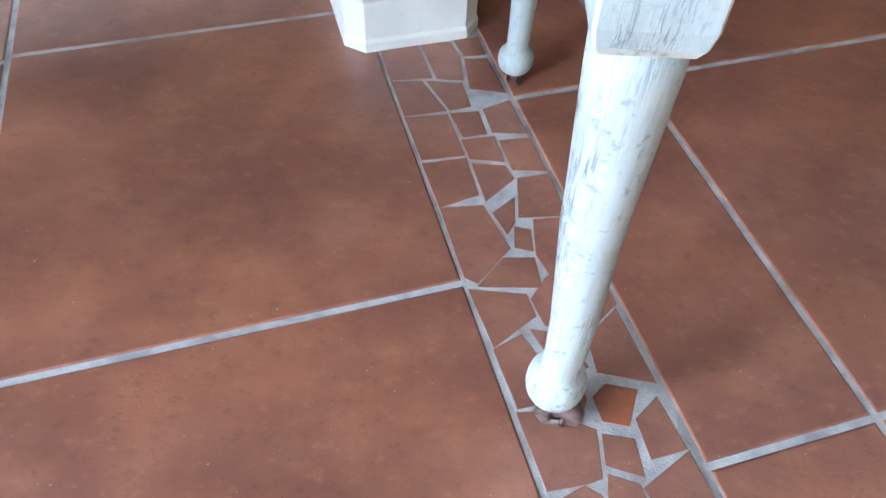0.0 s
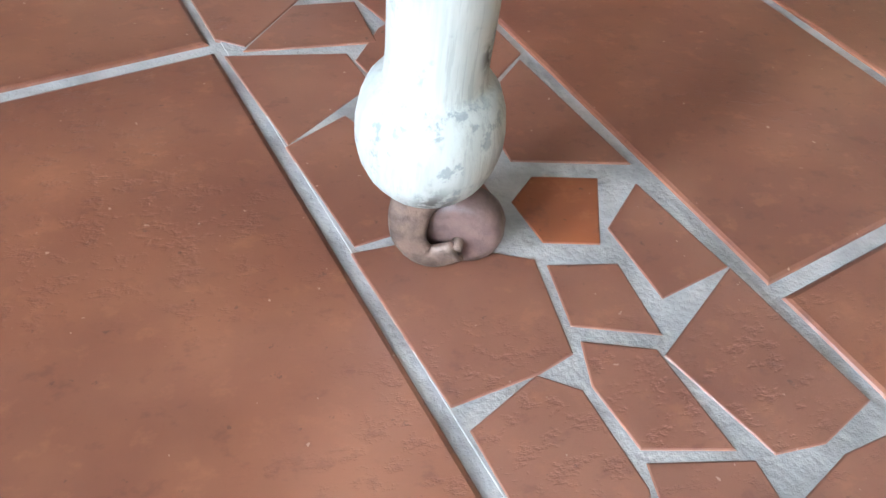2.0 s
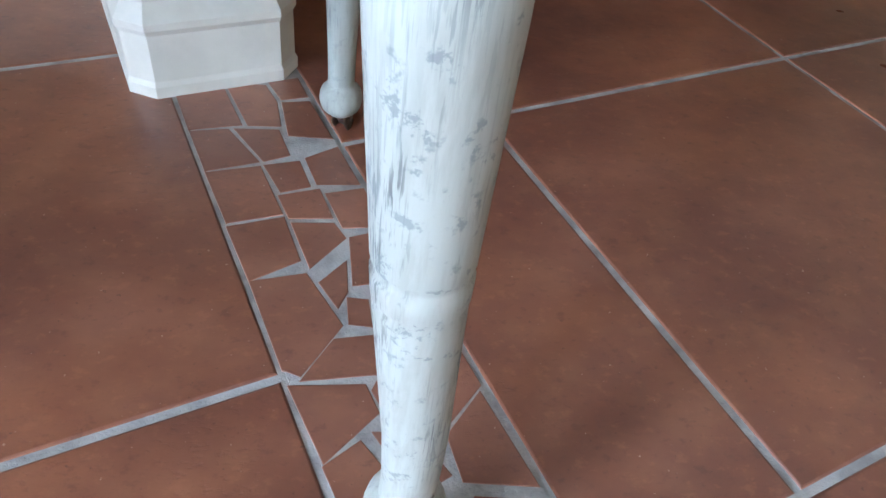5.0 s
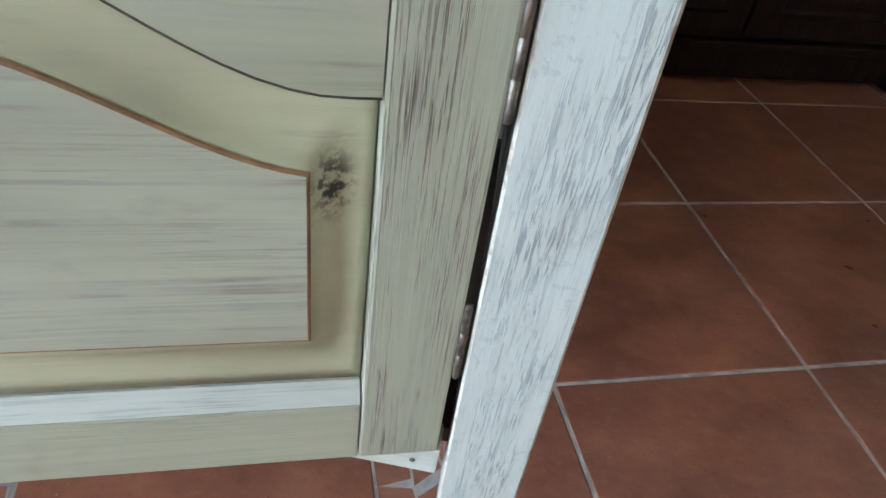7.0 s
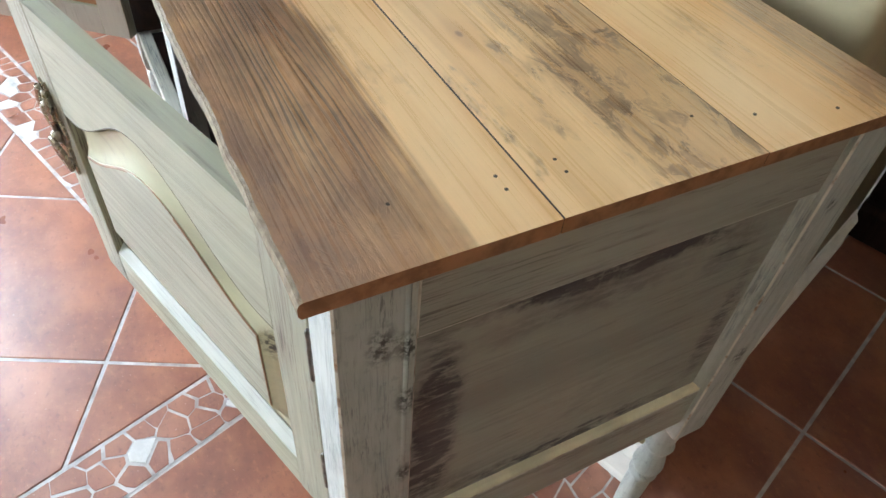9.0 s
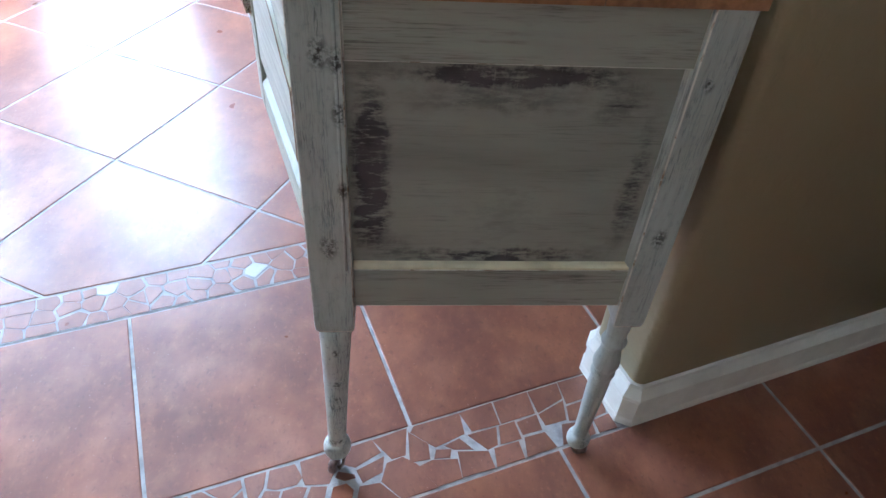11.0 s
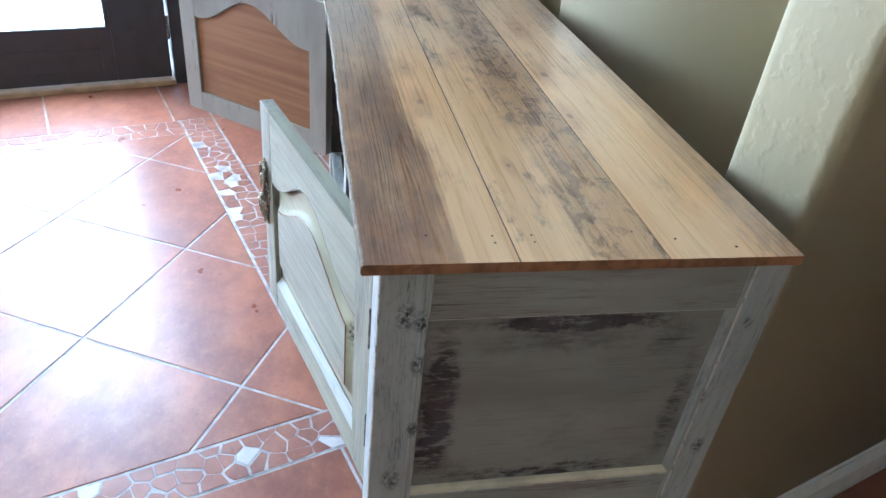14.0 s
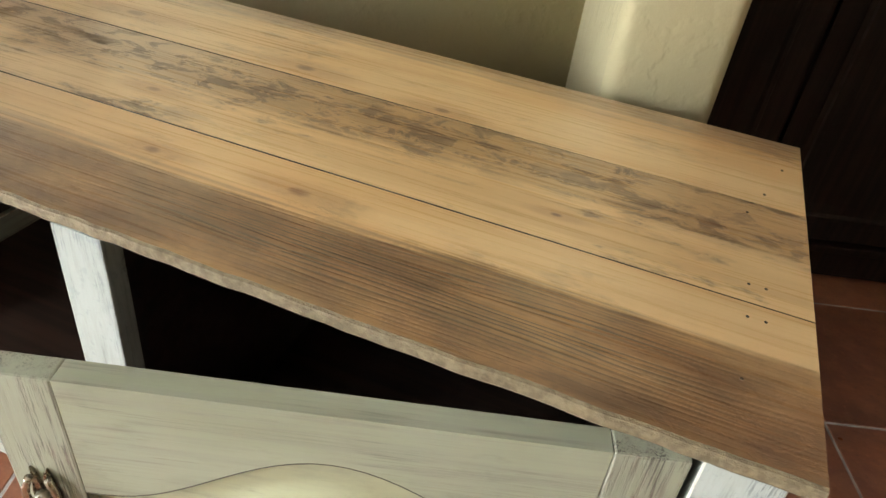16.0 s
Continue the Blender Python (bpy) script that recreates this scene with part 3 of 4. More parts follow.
setting("baseboard_hall", swept(BASE, [(-2.62, 0.86), (-2.012, 0.86), (-2.0, 0.872), (-2.0, 0.98)]), TRIM, "white moulded baseboard", "baseboard")
for name, at in (("backdrop_entry", (-3.3, -0.75, 1.2, 0, 90, 0)), ("backdrop_garden", (-3.1, -3.6, 1.2, 0, 90, 0))):
    bm = bmesh.new()
    bmesh.ops.create_grid(bm, x_segments=1, y_segments=1, size=1.0 if name == "backdrop_garden" else 1.6)
    ob = setting(name, bm, OUTDOORS if name == "backdrop_entry" else OUTDOORS_SIDE, "plain bright daylight outside", "backdrop", m=ROOM @ pose(*at))


def entry_leaf(name, q0, q1, hinge_right):
    """A dark glazed door leaf in the entry wall, with its glass."""
    d = thing(name, "dark charcoal painted entry door with a large glass pane", "door", ROOM, kind="structure")
    a, b = q0 + 0.22, q1 - 0.22
    z0, z1 = 0.03, 2.06
    g0, g1 = 0.245, 1.88
    for s0, s1 in ((q0, a), (b, q1)):
        part("stile", box(-2.705, s0, z0, -2.662, s1, z1, 0.003), DOOR_BLACK, d)
    part("rail", box(-2.704, a, z0, -2.663, b, g0, 0.003), DOOR_BLACK, d)
    part("rail", box(-2.704, a, g1, -2.663, b, z1, 0.003), DOOR_BLACK, d)
    part("lower_panel", box(-2.7, a + 0.05, 0.08, -2.659, b - 0.05, g0 - 0.07, 0.004), DOOR_BLACK, d)
    frame_bm = box(-2.7, a, g0, -2.655, a + 0.018, g1, 0.003)
    box(-2.7, b - 0.018, g0, -2.655, b, g1, 0.003, bm=frame_bm)
    box(-2.7, a + 0.018, g0, -2.655, b - 0.018, g0 + 0.018, 0.003, bm=frame_bm)
    box(-2.7, a + 0.018, g1 - 0.018, -2.655, b - 0.018, g1, 0.003, bm=frame_bm)
    part("glazing_bead", frame_bm, DOOR_BLACK, d)
    p = part("pane", box(-2.69, a + 0.01, g0 + 0.01, -2.684, b - 0.01, g1 - 0.01, 0), GLASS, d, "clear glass pane")
    p.visible_shadow = False
    for z in (0.25, 1.0, 1.8):
        q = q1 + 0.002 if hinge_right else q0 - 0.002
        part("hinge", turned([(0.007, z - 0.05), (0.007, z + 0.05)], (-2.655, q, z - 0.05), (-2.655, q, z + 0.05), 12), STEEL, d, "steel hinge")


entry_leaf("door_1", -0.80, 0.25, True)
entry_leaf("door_2", -1.85, -0.803, False)
bm = box(-2.76, DOOR_Q0 - 0.058, 0, -2.645, DOOR_Q0, 2.118, 0.004)
box(-2.76, DOOR_Q1, 0, -2.645, DOOR_Q1 + 0.058, 2.118, 0.004, bm=bm)
box(-2.76, DOOR_Q0, 2.065, -2.645, DOOR_Q1, 2.118, 0.004, bm=bm)
setting("trim", bm, DOOR_BLACK, "dark painted entry door frame", "door frame")
setting("threshold", box(-2.76, DOOR_Q0, 0.0005, -2.628, DOOR_Q1, 0.024, 0.006), OAK_SILL, "light wooden entry threshold", "threshold")
w = thing("window_1", "white framed window beside the entry door", "window", ROOM, kind="structure")
for q0, q1 in ((-3.4, -3.34), (-2.16, -2.1)):
    part("window_frame", box(-2.76, q0, 0.51, -2.66, q1, 2.09, 0.004), TRIM, w)
part("window_sill", box(-2.77, -3.4, 0.452, -2.6, -2.1, 0.51, 0.006), TRIM, w)
part("window_head", box(-2.76, -3.4, 2.09, -2.66, -2.1, 2.148, 0.004), TRIM, w)
part("pane", box(-2.72, -3.34, 0.512, -2.715, -2.16, 2.088, 0), GLASS, w).visible_shadow = False


# ---- the sideboard ----
SIDE = pose(0, 0, 0, 0, 0, 1.0)
LEFT = -1.092
HINGE_R, HINGE_L, DOOR_W, DOOR_Z0, DOOR_Z1 = -0.0525, -1.0395, 0.460, 0.4375, 0.8045
sb = thing("sideboard", "cream distressed painted sideboard with reclaimed wooden top and open doors", "sideboard", SIDE)


def board(y0, y1, mat, seed, rough_front=False):
    rng = random.Random(seed)
    rings = []
    n = 70
    for k in range(n + 1):
        x = LEFT - 0.009 + (0.016 - LEFT) * k / n
        wob = 0.0012 * math.sin(x * 9 + seed) + rng.uniform(-0.0004, 0.0004)
        f0 = y0 + (wob + rng.uniform(-0.0012, 0.0008) if rough_front else 0.0)
        lift = 0.0007 * math.sin(3 * x + seed)
        c = 0.0035 if rough_front else 0.0004
        lo, hi = 0.8282, 0.84 + lift
        rings.append([(x, f0 + 0.5 * c, lo), (x, y1 - 0.001, lo), (x, y1, lo + 0.001), (x, y1, hi - 0.0004), (x, y1 - 0.0004, hi), (x, f0 + c, hi),
                      (x, f0 + 0.3 * c, hi - 0.35 * c), (x, f0, hi - 1.1 * c), (x, f0, lo + 0.8 * c)])
    bm = bmesh.new()
    loft(bm, rings)
    ob = part("top_board", bm, [mat, END_GRAIN, OLD_EDGE, NAIL_SEAM], sb, "reclaimed pine board with weathered grain")
    for f in ob.data.polygons:
        if abs(f.normal.x) > 0.8:
            f.material_index = 1
        elif f.normal.y < -0.4 and rough_front:
            f.material_index = 2
        # Board sides are blackened to paint the shade inside the seams.
        elif abs(f.normal.y) > 0.4 and f.normal.z > -0.1:
            f.material_index = 3
    return ob


board(0.0, 0.1590, TOP_FRONT, 1, True)
board(0.1595, 0.3219, TOP_MID, 2)
board(0.3224, 0.482, TOP_BACK, 3)


def post(x0, x1, y0, y1, foot, lean=0.0):
    """A square post; lean shifts its foot outwards and its head inwards."""
    bm = bmesh.new()
    rings = []
    for z, d in ((foot, 0.007), (foot + 0.002, 0.004), (foot + 0.007, 0.0015), (foot + 0.016, 0.0), (0.8277, 0.0)):
        k = lean * (1 - 2 * (z - 0.354) / 0.474)
        a, b, c, e = x0 + d + k, x1 - d + k, y0 + d, y1 - d
        r = 0.0016
        rings.append([(a + r, c, z), (b - r, c, z), (b, c + r, z), (b, e - r, z), (b - r, e, z), (a + r, e, z), (a, e - r, z), (a, c + r, z)])
    loft(bm, rings)
    return bm


FRONT_LEG = [(0.0230, 0.356), (0.0226, 0.335), (0.0213, 0.30), (0.0197, 0.258), (0.0193, 0.246), (0.0182, 0.243), (0.0182, 0.2405), (0.0194, 0.238), (0.0190, 0.228), (0.0178, 0.2255), (0.0185, 0.222),
             (0.0172, 0.18), (0.0158, 0.13), (0.0149, 0.095), (0.0147, 0.080), (0.0149, 0.0740), (0.0153, 0.0722), (0.0176, 0.0712), (0.0200, 0.0680), (0.0218, 0.0630), (0.0228, 0.0570), (0.0229, 0.0510), (0.0218, 0.0450), (0.0196, 0.0398), (0.0166, 0.0358), (0.0145, 0.0340)]
BACK_LEG = smooth_profile([(0.0170, 0.358), (0.0165, 0.335), (0.0150, 0.318), (0.0195, 0.306), (0.0155, 0.294), (0.0165, 0.280), (0.0200, 0.262), (0.0205, 0.250), (0.0165, 0.240), (0.0195, 0.230), (0.0165, 0.218),
                           (0.0165, 0.18), (0.0135, 0.10), (0.0125, 0.060), (0.0130, 0.052), (0.0190, 0.045), (0.0205, 0.036), (0.0185, 0.027), (0.0130, 0.021)], 3)


def caster(leg, x, y, top, turn, size=1.0):
    """A worn caster under a leg: stem, curled fork and wheel."""
    c, s = math.cos(radians(turn)), math.sin(radians(turn))

    def at(u, v, z):
        return (x + size * (u * c - v * s), y + size * (u * s + v * c), z)

    body = turned([(0.0125 * size, top + 0.002), (0.0125 * size, top - 0.001), (0.006 * size, top - 0.004), (0.005 * size, top - 0.009)], (x, y, top - 0.01), (x, y, top + 0.01), 20)
    fork = part("caster", body, RUST, leg, "rusty metal caster", True)
    r = 0.0150 * size
    cz = r
    for side in (-1, 1):
        path = smooth_profile([at(0.001, side * 0.0065, top - 0.001), at(-0.002, side * 0.0090, top - 0.008), at(-0.001, side * 0.0104, cz - 0.002), at(0.006, side * 0.0104, cz - 0.0085), at(0.0155, side * 0.0098, cz - 0.0035)], 5)
        bm = bmesh.new()
        rings = []
        for k, q in enumerate(path):
            f = k / (len(path) - 1)
            d = (Vector(path[min(k + 1, len(path) - 1)]) - Vector(path[max(k - 1, 0)])).normalized()
            across = Vector((-s, c, 0))
            wide = d.cross(across).normalized()
            a, h = 0.0021 * size, (0.0078 - 0.0030 * f) * size
            rings.append([Vector(q) + h * math.cos(t) * wide + a * math.sin(t) * across for t in (2 * math.pi * n / 12 for n in range(12))])
        loft(bm, rings)
        part("fork_arm", bm, RUST, leg, "rusty metal caster fork", True)
    prof = [(0.35, -0.0060), (0.72, -0.0068), (0.93, -0.0054), (1.0, -0.0025), (1.0, 0.0025), (0.93, 0.0054), (0.72, 0.0068), (0.35, 0.0060)]
    bm = bmesh.new()
    rings = []
    for f, v in prof:
        rings.append([at(0.0150 + f * r * math.cos(a) / size, v, cz + f * r * math.sin(a)) for a in (2 * math.pi * k / 28 for k in range(28))])
    loft(bm, rings)
    part("caster_wheel", bm, RUBBER, leg, "worn brown caster wheel", True)
    hub = tube([at(0.0150, -0.0108, cz - 0.003), at(0.0150, 0.0108, cz - 0.003)], 0.0022 * size, 10)
    part("axle", hub, RUST, leg, "rusty axle", True)


for sx, x0, x1 in ((1, -0.0490, 0.0020), (-1, LEFT - 0.004, LEFT + 0.0455)):
    edged(part("corner_post", post(x0, x1, 0.020, 0.074, 0.354, 0.0045 if sx > 0 else 0.0), PAINT_V, sb))
    edged(part("corner_post", post(x0, x1, 0.434, 0.478, 0.357), PAINT_V, sb))
    xm = (x0 + x1) / 2
    foot = (xm + (0.0140 if sx > 0 else 0.026), 0.034, 0.04)
    leg = part("front_leg", turned(FRONT_LEG, foot, (xm + (0.0058 if sx > 0 else 0.0), 0.0455, 0.356), 32, 0.004 if sx > 0 else 0.0), PAINT_LEG, sb, "", True)
    caster(leg, foot[0] + sx * 0.0005, foot[1], 0.033, -22 if sx > 0 else 150)
    bk = part("back_leg", turned(BACK_LEG, (xm - sx * 0.004, 0.452, 0.03), (xm, 0.456, 0.358), 24), PAINT_V, sb, "turned back leg with rings", True)
    caster(bk, xm - sx * 0.004, 0.452, 0.021, 60, 0.7)
    # end frame
    face = x1 if sx > 0 else x0
    ends = [(face + sx * (d + (0.0045 * (1 - 2 * (z - 0.354) / 0.474) if sx > 0 else 0.0)), y, z) for d, y, z in ((-0.0006, 0.0665, 0.476), (-0.0006, 0.0665, 0.824))]
    part("post_bead", tube(ends, 0.0022, 10), PAINT_V, sb, "rubbed bead along the post", True)
    xa, xb = (x0 + 0.012, x1 - 0.006) if sx > 0 else (x0 + 0.006, x1 - 0.012)
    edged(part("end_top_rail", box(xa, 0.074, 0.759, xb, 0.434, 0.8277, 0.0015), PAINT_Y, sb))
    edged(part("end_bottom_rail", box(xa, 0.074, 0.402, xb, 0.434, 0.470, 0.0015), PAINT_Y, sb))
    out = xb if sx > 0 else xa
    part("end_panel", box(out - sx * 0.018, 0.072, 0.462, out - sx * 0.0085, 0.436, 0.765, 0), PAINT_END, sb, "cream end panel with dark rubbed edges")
    # The strip's pale cream paints in the light that catches this lower bevel.
    bm = bmesh.new()
    prof = [(out - sx * 0.009, 0.470), (out - sx * 0.0005, 0.470), (out - sx * 0.0005, 0.473), (out - sx * 0.004, 0.4765), (out - sx * 0.0088, 0.478)]
    loft(bm, [[(x, 0.075, z) for x, z in prof], [(x, 0.433, z) for x, z in prof]])
    part("end_moulding", bm, LIT_CREAM, sb, "moulding strip in paler cream for the light on its bevel")
    bm = bmesh.new()
    prof = [(out - sx * 0.009, 0.4335), (out - sx * 0.0005, 0.4335), (out - sx * 0.0030, 0.4305), (out - sx * 0.0088, 0.4275)]
    loft(bm, [[(x, y, 0.474) for x, y in prof], [(x, y, 0.7588) for x, y in prof]])
    part("end_moulding", bm, PAINT_V, sb)

part("front_top_rail", box(LEFT + 0.0465, 0.026, 0.806, -0.0505, 0.046, 0.8277, 0.001), PAINT_X, sb)
part("front_bottom_rail", box(LEFT + 0.046, 0.024, 0.409, -0.0505, 0.046, 0.436, 0.002), PAINT_X, sb)
part("screw", turned([(0.0, -0.0001), (0.0019, 0.0), (0.0017, 0.0006), (0.0, 0.0008)], (0, 0, 0), (0, 0, 1), 14), STEEL, sb, "steel screw head", True).matrix_basis = pose(-0.067, 0.0238, 0.421, 90, 0, 0)
part("centre_stile", box(-0.571, 0.0225, 0.4365, -0.521, 0.044, 0.8055, 0.0015), PAINT_V, sb)
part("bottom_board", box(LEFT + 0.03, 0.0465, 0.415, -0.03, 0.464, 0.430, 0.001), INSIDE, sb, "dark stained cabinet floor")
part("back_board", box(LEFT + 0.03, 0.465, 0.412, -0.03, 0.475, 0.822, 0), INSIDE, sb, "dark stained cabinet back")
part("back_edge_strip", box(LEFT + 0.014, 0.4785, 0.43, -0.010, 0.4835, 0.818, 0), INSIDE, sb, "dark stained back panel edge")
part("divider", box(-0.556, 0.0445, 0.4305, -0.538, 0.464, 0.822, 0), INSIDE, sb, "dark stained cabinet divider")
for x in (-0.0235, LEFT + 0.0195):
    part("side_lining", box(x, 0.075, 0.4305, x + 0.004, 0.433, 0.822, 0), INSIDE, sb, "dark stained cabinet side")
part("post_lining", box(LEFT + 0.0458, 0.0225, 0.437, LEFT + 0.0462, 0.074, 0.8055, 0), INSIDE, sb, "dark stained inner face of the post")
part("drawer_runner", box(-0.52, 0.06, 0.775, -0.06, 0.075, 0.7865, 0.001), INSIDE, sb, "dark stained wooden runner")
part("runner_strip", box(-0.52, 0.0605, 0.7868, -0.06, 0.064, 0.790, 0.0005), OAK_SILL, sb, "bare wooden runner strip")


def outline(w, z0, z1, rise, d, n=30, low=0.0):
    """The arched outline of a door panel, moved in by d, at the foot by low more: x from 0 to w."""
    ds = 0.79 * d
    pts = [(ds, z0 + d + low), (w - ds, z0 + d + low)]
    for k in range(n + 1):
        u = 1 - 2 * k / n
        x = w / 2 + u * (w / 2 - ds)
        uu = (x - w / 2) / (w / 2)
        h = 0.5 + 0.5 * math.cos(math.pi * min(1, abs(uu) * 1.08))
        pts.append((x, z1 - d + rise * h))
    return pts


def cabinet_door(hinge_x, sx, swing, inside_label):
    """A framed door with an arched raised panel. It reaches from its hinge along sx; swing in degrees."""
    holder = new("cabinet_door")
    holder.parent = sb
    holder.matrix_basis = pose(hinge_x, 0.022, DOOR_Z0, 0, -0.9 if sx < 0 else 0.0, swing)
    holder["label"] = inside_label
    W, H, T = DOOR_W, DOOR_Z1 - DOOR_Z0, 0.021
    S = 0.0505

    def mx(x):
        return sx * x

    for a in (0.0, W - S):
        lo, hi = sorted((mx(a), mx(a + S - 0.0006)))
        part("door_stile", box(lo, 0, 0, hi, T, H, 0.002), [PAINT_DOOR_V, PAINT_BACK], holder)
    lo, hi = sorted((mx(S), mx(W - S)))
    part("door_bottom_rail", box(lo, 0.0006, 0, hi, T - 0.0005, 0.052, 0.0012), [PAINT_DOOR_X, PAINT_BACK], holder)
    w = W - 2 * S
    arch = [(x, z) for x, z in outline(w, 0.066, 0.250, 0.068, 0.0)[2:]]
    bm = bmesh.new()
    rows = []
    for y in (0.0006, T - 0.0005):
        for top in (False, True):
            rows.append([bm.verts.new((mx(S + x), y, H - 0.0004 if top else z)) for x, z in arch])
    for i in range(len(arch) - 1):
        for a, b in ((0, 1), (1, 3), (3, 2), (2, 0)):
            bm.faces.new((rows[a][i], rows[a][i + 1], rows[b][i + 1], rows[b][i]))
    for i in (0, -1):
        bm.faces.new((rows[0][i], rows[1][i], rows[3][i], rows[2][i]))
    part("door_top_rail", bm, [PAINT_DOOR_X, PAINT_BACK], holder)
    # moulded ledge over the bottom rail, then the sunk panel and its raised field
    bm = bmesh.new()
    prof = [(0.0012, 0.0526), (0.0022, 0.0545), (0.0085, 0.0618), (0.0105, 0.0642), (0.0135, 0.0642), (0.0135, 0.0526)]
    loft(bm, [[(mx(S + 0.0004), y, z) for y, z in prof], [(mx(W - S - 0.0004), y, z) for y, z in prof]])
    part("panel_moulding", bm, PAINT_LEDGE_LIT, holder)
    # This dark tube draws the crevice's shadow line under the arch, with its glaze.
    part("glaze_line", tube([(mx(S + x), 0.0011, z - 0.0002) for x, z in arch], 0.0008, 6), CREVICE, holder, "dark line for the crevice's shade and brown glaze", True)
    bm = bmesh.new()
    rings = []
    for d, y in ((0.0003, 0.0138), (0.0003, 0.0112), (0.008, 0.0110), (0.015, 0.0103), (0.021, 0.0090), (0.026, 0.0073), (0.030, 0.0052), (0.0335, 0.0026), (0.036, 0.0012)):
        rings.append([(mx(S + x), y, z) for x, z in outline(w, 0.0655, 0.249, 0.068 - 0.25 * d, d, low=0.15 * d)])
    loft(bm, rings, caps=True)
    part("panel_cove", bm, PAINT_COVE, holder, "", True)
    bm = bmesh.new()
    rings = []
    for d, y in ((0.0355, 0.0088), (0.0355, 0.0008), (0.0362, 0.0), (0.0376, -0.0004)):
        rings.append([(mx(S + x), y, z) for x, z in outline(w, 0.0655, 0.249, 0.068 - 0.25 * d, d, low=0.0085)])
    loft(bm, rings)
    field = part("raised_panel", bm, [PAINT_FIELD, EDGE_BROWN, PAINT_COVE], holder)
    for f in field.data.polygons:
        f.material_index = 2 if abs(f.normal.y) < 0.1 else 1 if abs(f.normal.y) < 0.97 else 0
    bm = bmesh.new()
    loft(bm, [[(mx(S + x), y, z) for x, z in outline(w, 0.0525, 0.249, 0.068, 0.0004)] for y in (0.0145, 0.0135)])
    part("panel_back", bm, PLY, holder, "bare orange brown plywood panel back")
    for ob in holder.children:
        if len(ob.data.materials) == 2:
            for f in ob.data.polygons:
                if f.normal.y > 0.8:
                    f.material_index = 1
    for z in (0.105, 0.27):
        part("hinge", turned([(0.0016, z - 0.029), (0.0023, z - 0.027), (0.0023, z - 0.009), (0.0018, z - 0.0085), (0.0023, z - 0.008), (0.0023, z + 0.008), (0.0018, z + 0.0085), (0.0023, z + 0.009), (0.0023, z + 0.027), (0.0016, z + 0.029)],
                              (mx(-0.0015), -0.0012, z - 0.03), (mx(-0.0015), -0.0012, z + 0.03), 12), STEEL, holder, "worn steel hinge", True)
    # pull: pierced scroll plate with a hanging ring
    hx = W - 0.022
    plate = bmesh.new()
    rim = []
    for k in range(48):
        a = 2 * math.pi * k / 48
        rr = 0.0105 + 0.0022 * math.cos(6 * a) + 0.0015 * math.cos(10 * a)
        rim.append((mx(hx + rr * math.cos(a) * 0.95), 0.245 + 3.6 * rr * math.sin(a) * 0.95))
    loft(plate, [[(x, 0.0, z) for x, z in rim], [(x, -0.0015, z) for x, z in rim], [(mx(hx) + 0.9 * (x - mx(hx)), -0.0024, 0.245 + 0.95 * (z - 0.245)) for x, z in rim]])
    pull = part("door_pull", plate, BRASS, holder, "ornate antique brass pull plate")
    for s in (-1, 1):
        curl = [(mx(hx + s * (0.0035 + 0.0052 * math.sin(t * 2.6 + 0.3))), -0.0035 - 0.002 * math.sin(t * 2), 0.281 - 0.062 * t / 2.4) for t in (k * 0.12 for k in range(21))]
        part("scroll", tube(curl, 0.0022, 8), BRASS, pull, "", True)
    part("knob", turned([(0.0, 0.262), (0.0035, 0.2625), (0.0048, 0.266), (0.0035, 0.2695), (0.0, 0.27)], (mx(hx), -0.0042, 0.26), (mx(hx), -0.0042, 0.272), 14), BRASS, pull, "", True)
    ring = [(mx(hx + 0.0085 * math.sin(a)), -0.007 - 0.0025 * math.cos(a), 0.224 + 0.0155 * math.cos(a)) for a in (2 * math.pi * k / 28 for k in range(29))]
    part("drop_ring", tube(ring, 0.0023, 8), BRASS, pull, "brass drop ring", True)
    part("ring_boss", turned([(0.0, 0.2345), (0.0042, 0.236), (0.0052, 0.240), (0.0042, 0.244), (0.0, 0.2455)], (mx(hx), -0.0048, 0.23), (mx(hx), -0.0048, 0.25), 14), BRASS, pull, "", True)
    for piece in [pull, *pull.children]:
        for v in piece.data.vertices:
            v.co = (mx(hx) + 1.3 * (v.co.x - mx(hx)), 1.35 * v.co.y, 0.268 + 1.4 * (v.co.z - 0.281))
    return holder


cabinet_door(HINGE_R, -1, 17.0, "cream distressed cabinet door with arched raised panel, ajar")
cabinet_door(HINGE_L, 1, -130.0, "cabinet door swung wide open, showing its plywood back")

# nail heads in the boards
NAILS = [(-0.041, 0.141), (-0.041, 0.184), (-0.028, 0.141), (-0.028, 0.184), (-0.013, 0.410), (-0.043, 0.071), (-0.03, 0.345), (-0.045, 0.30)]
for x, y in NAILS:
    part("nail", turned([(0.0014, 0.8402), (0.0014, 0.8409)], (x, y, 0.84), (x, y, 0.842), 8), NAIL_SEAM, sb, "dark nail head")

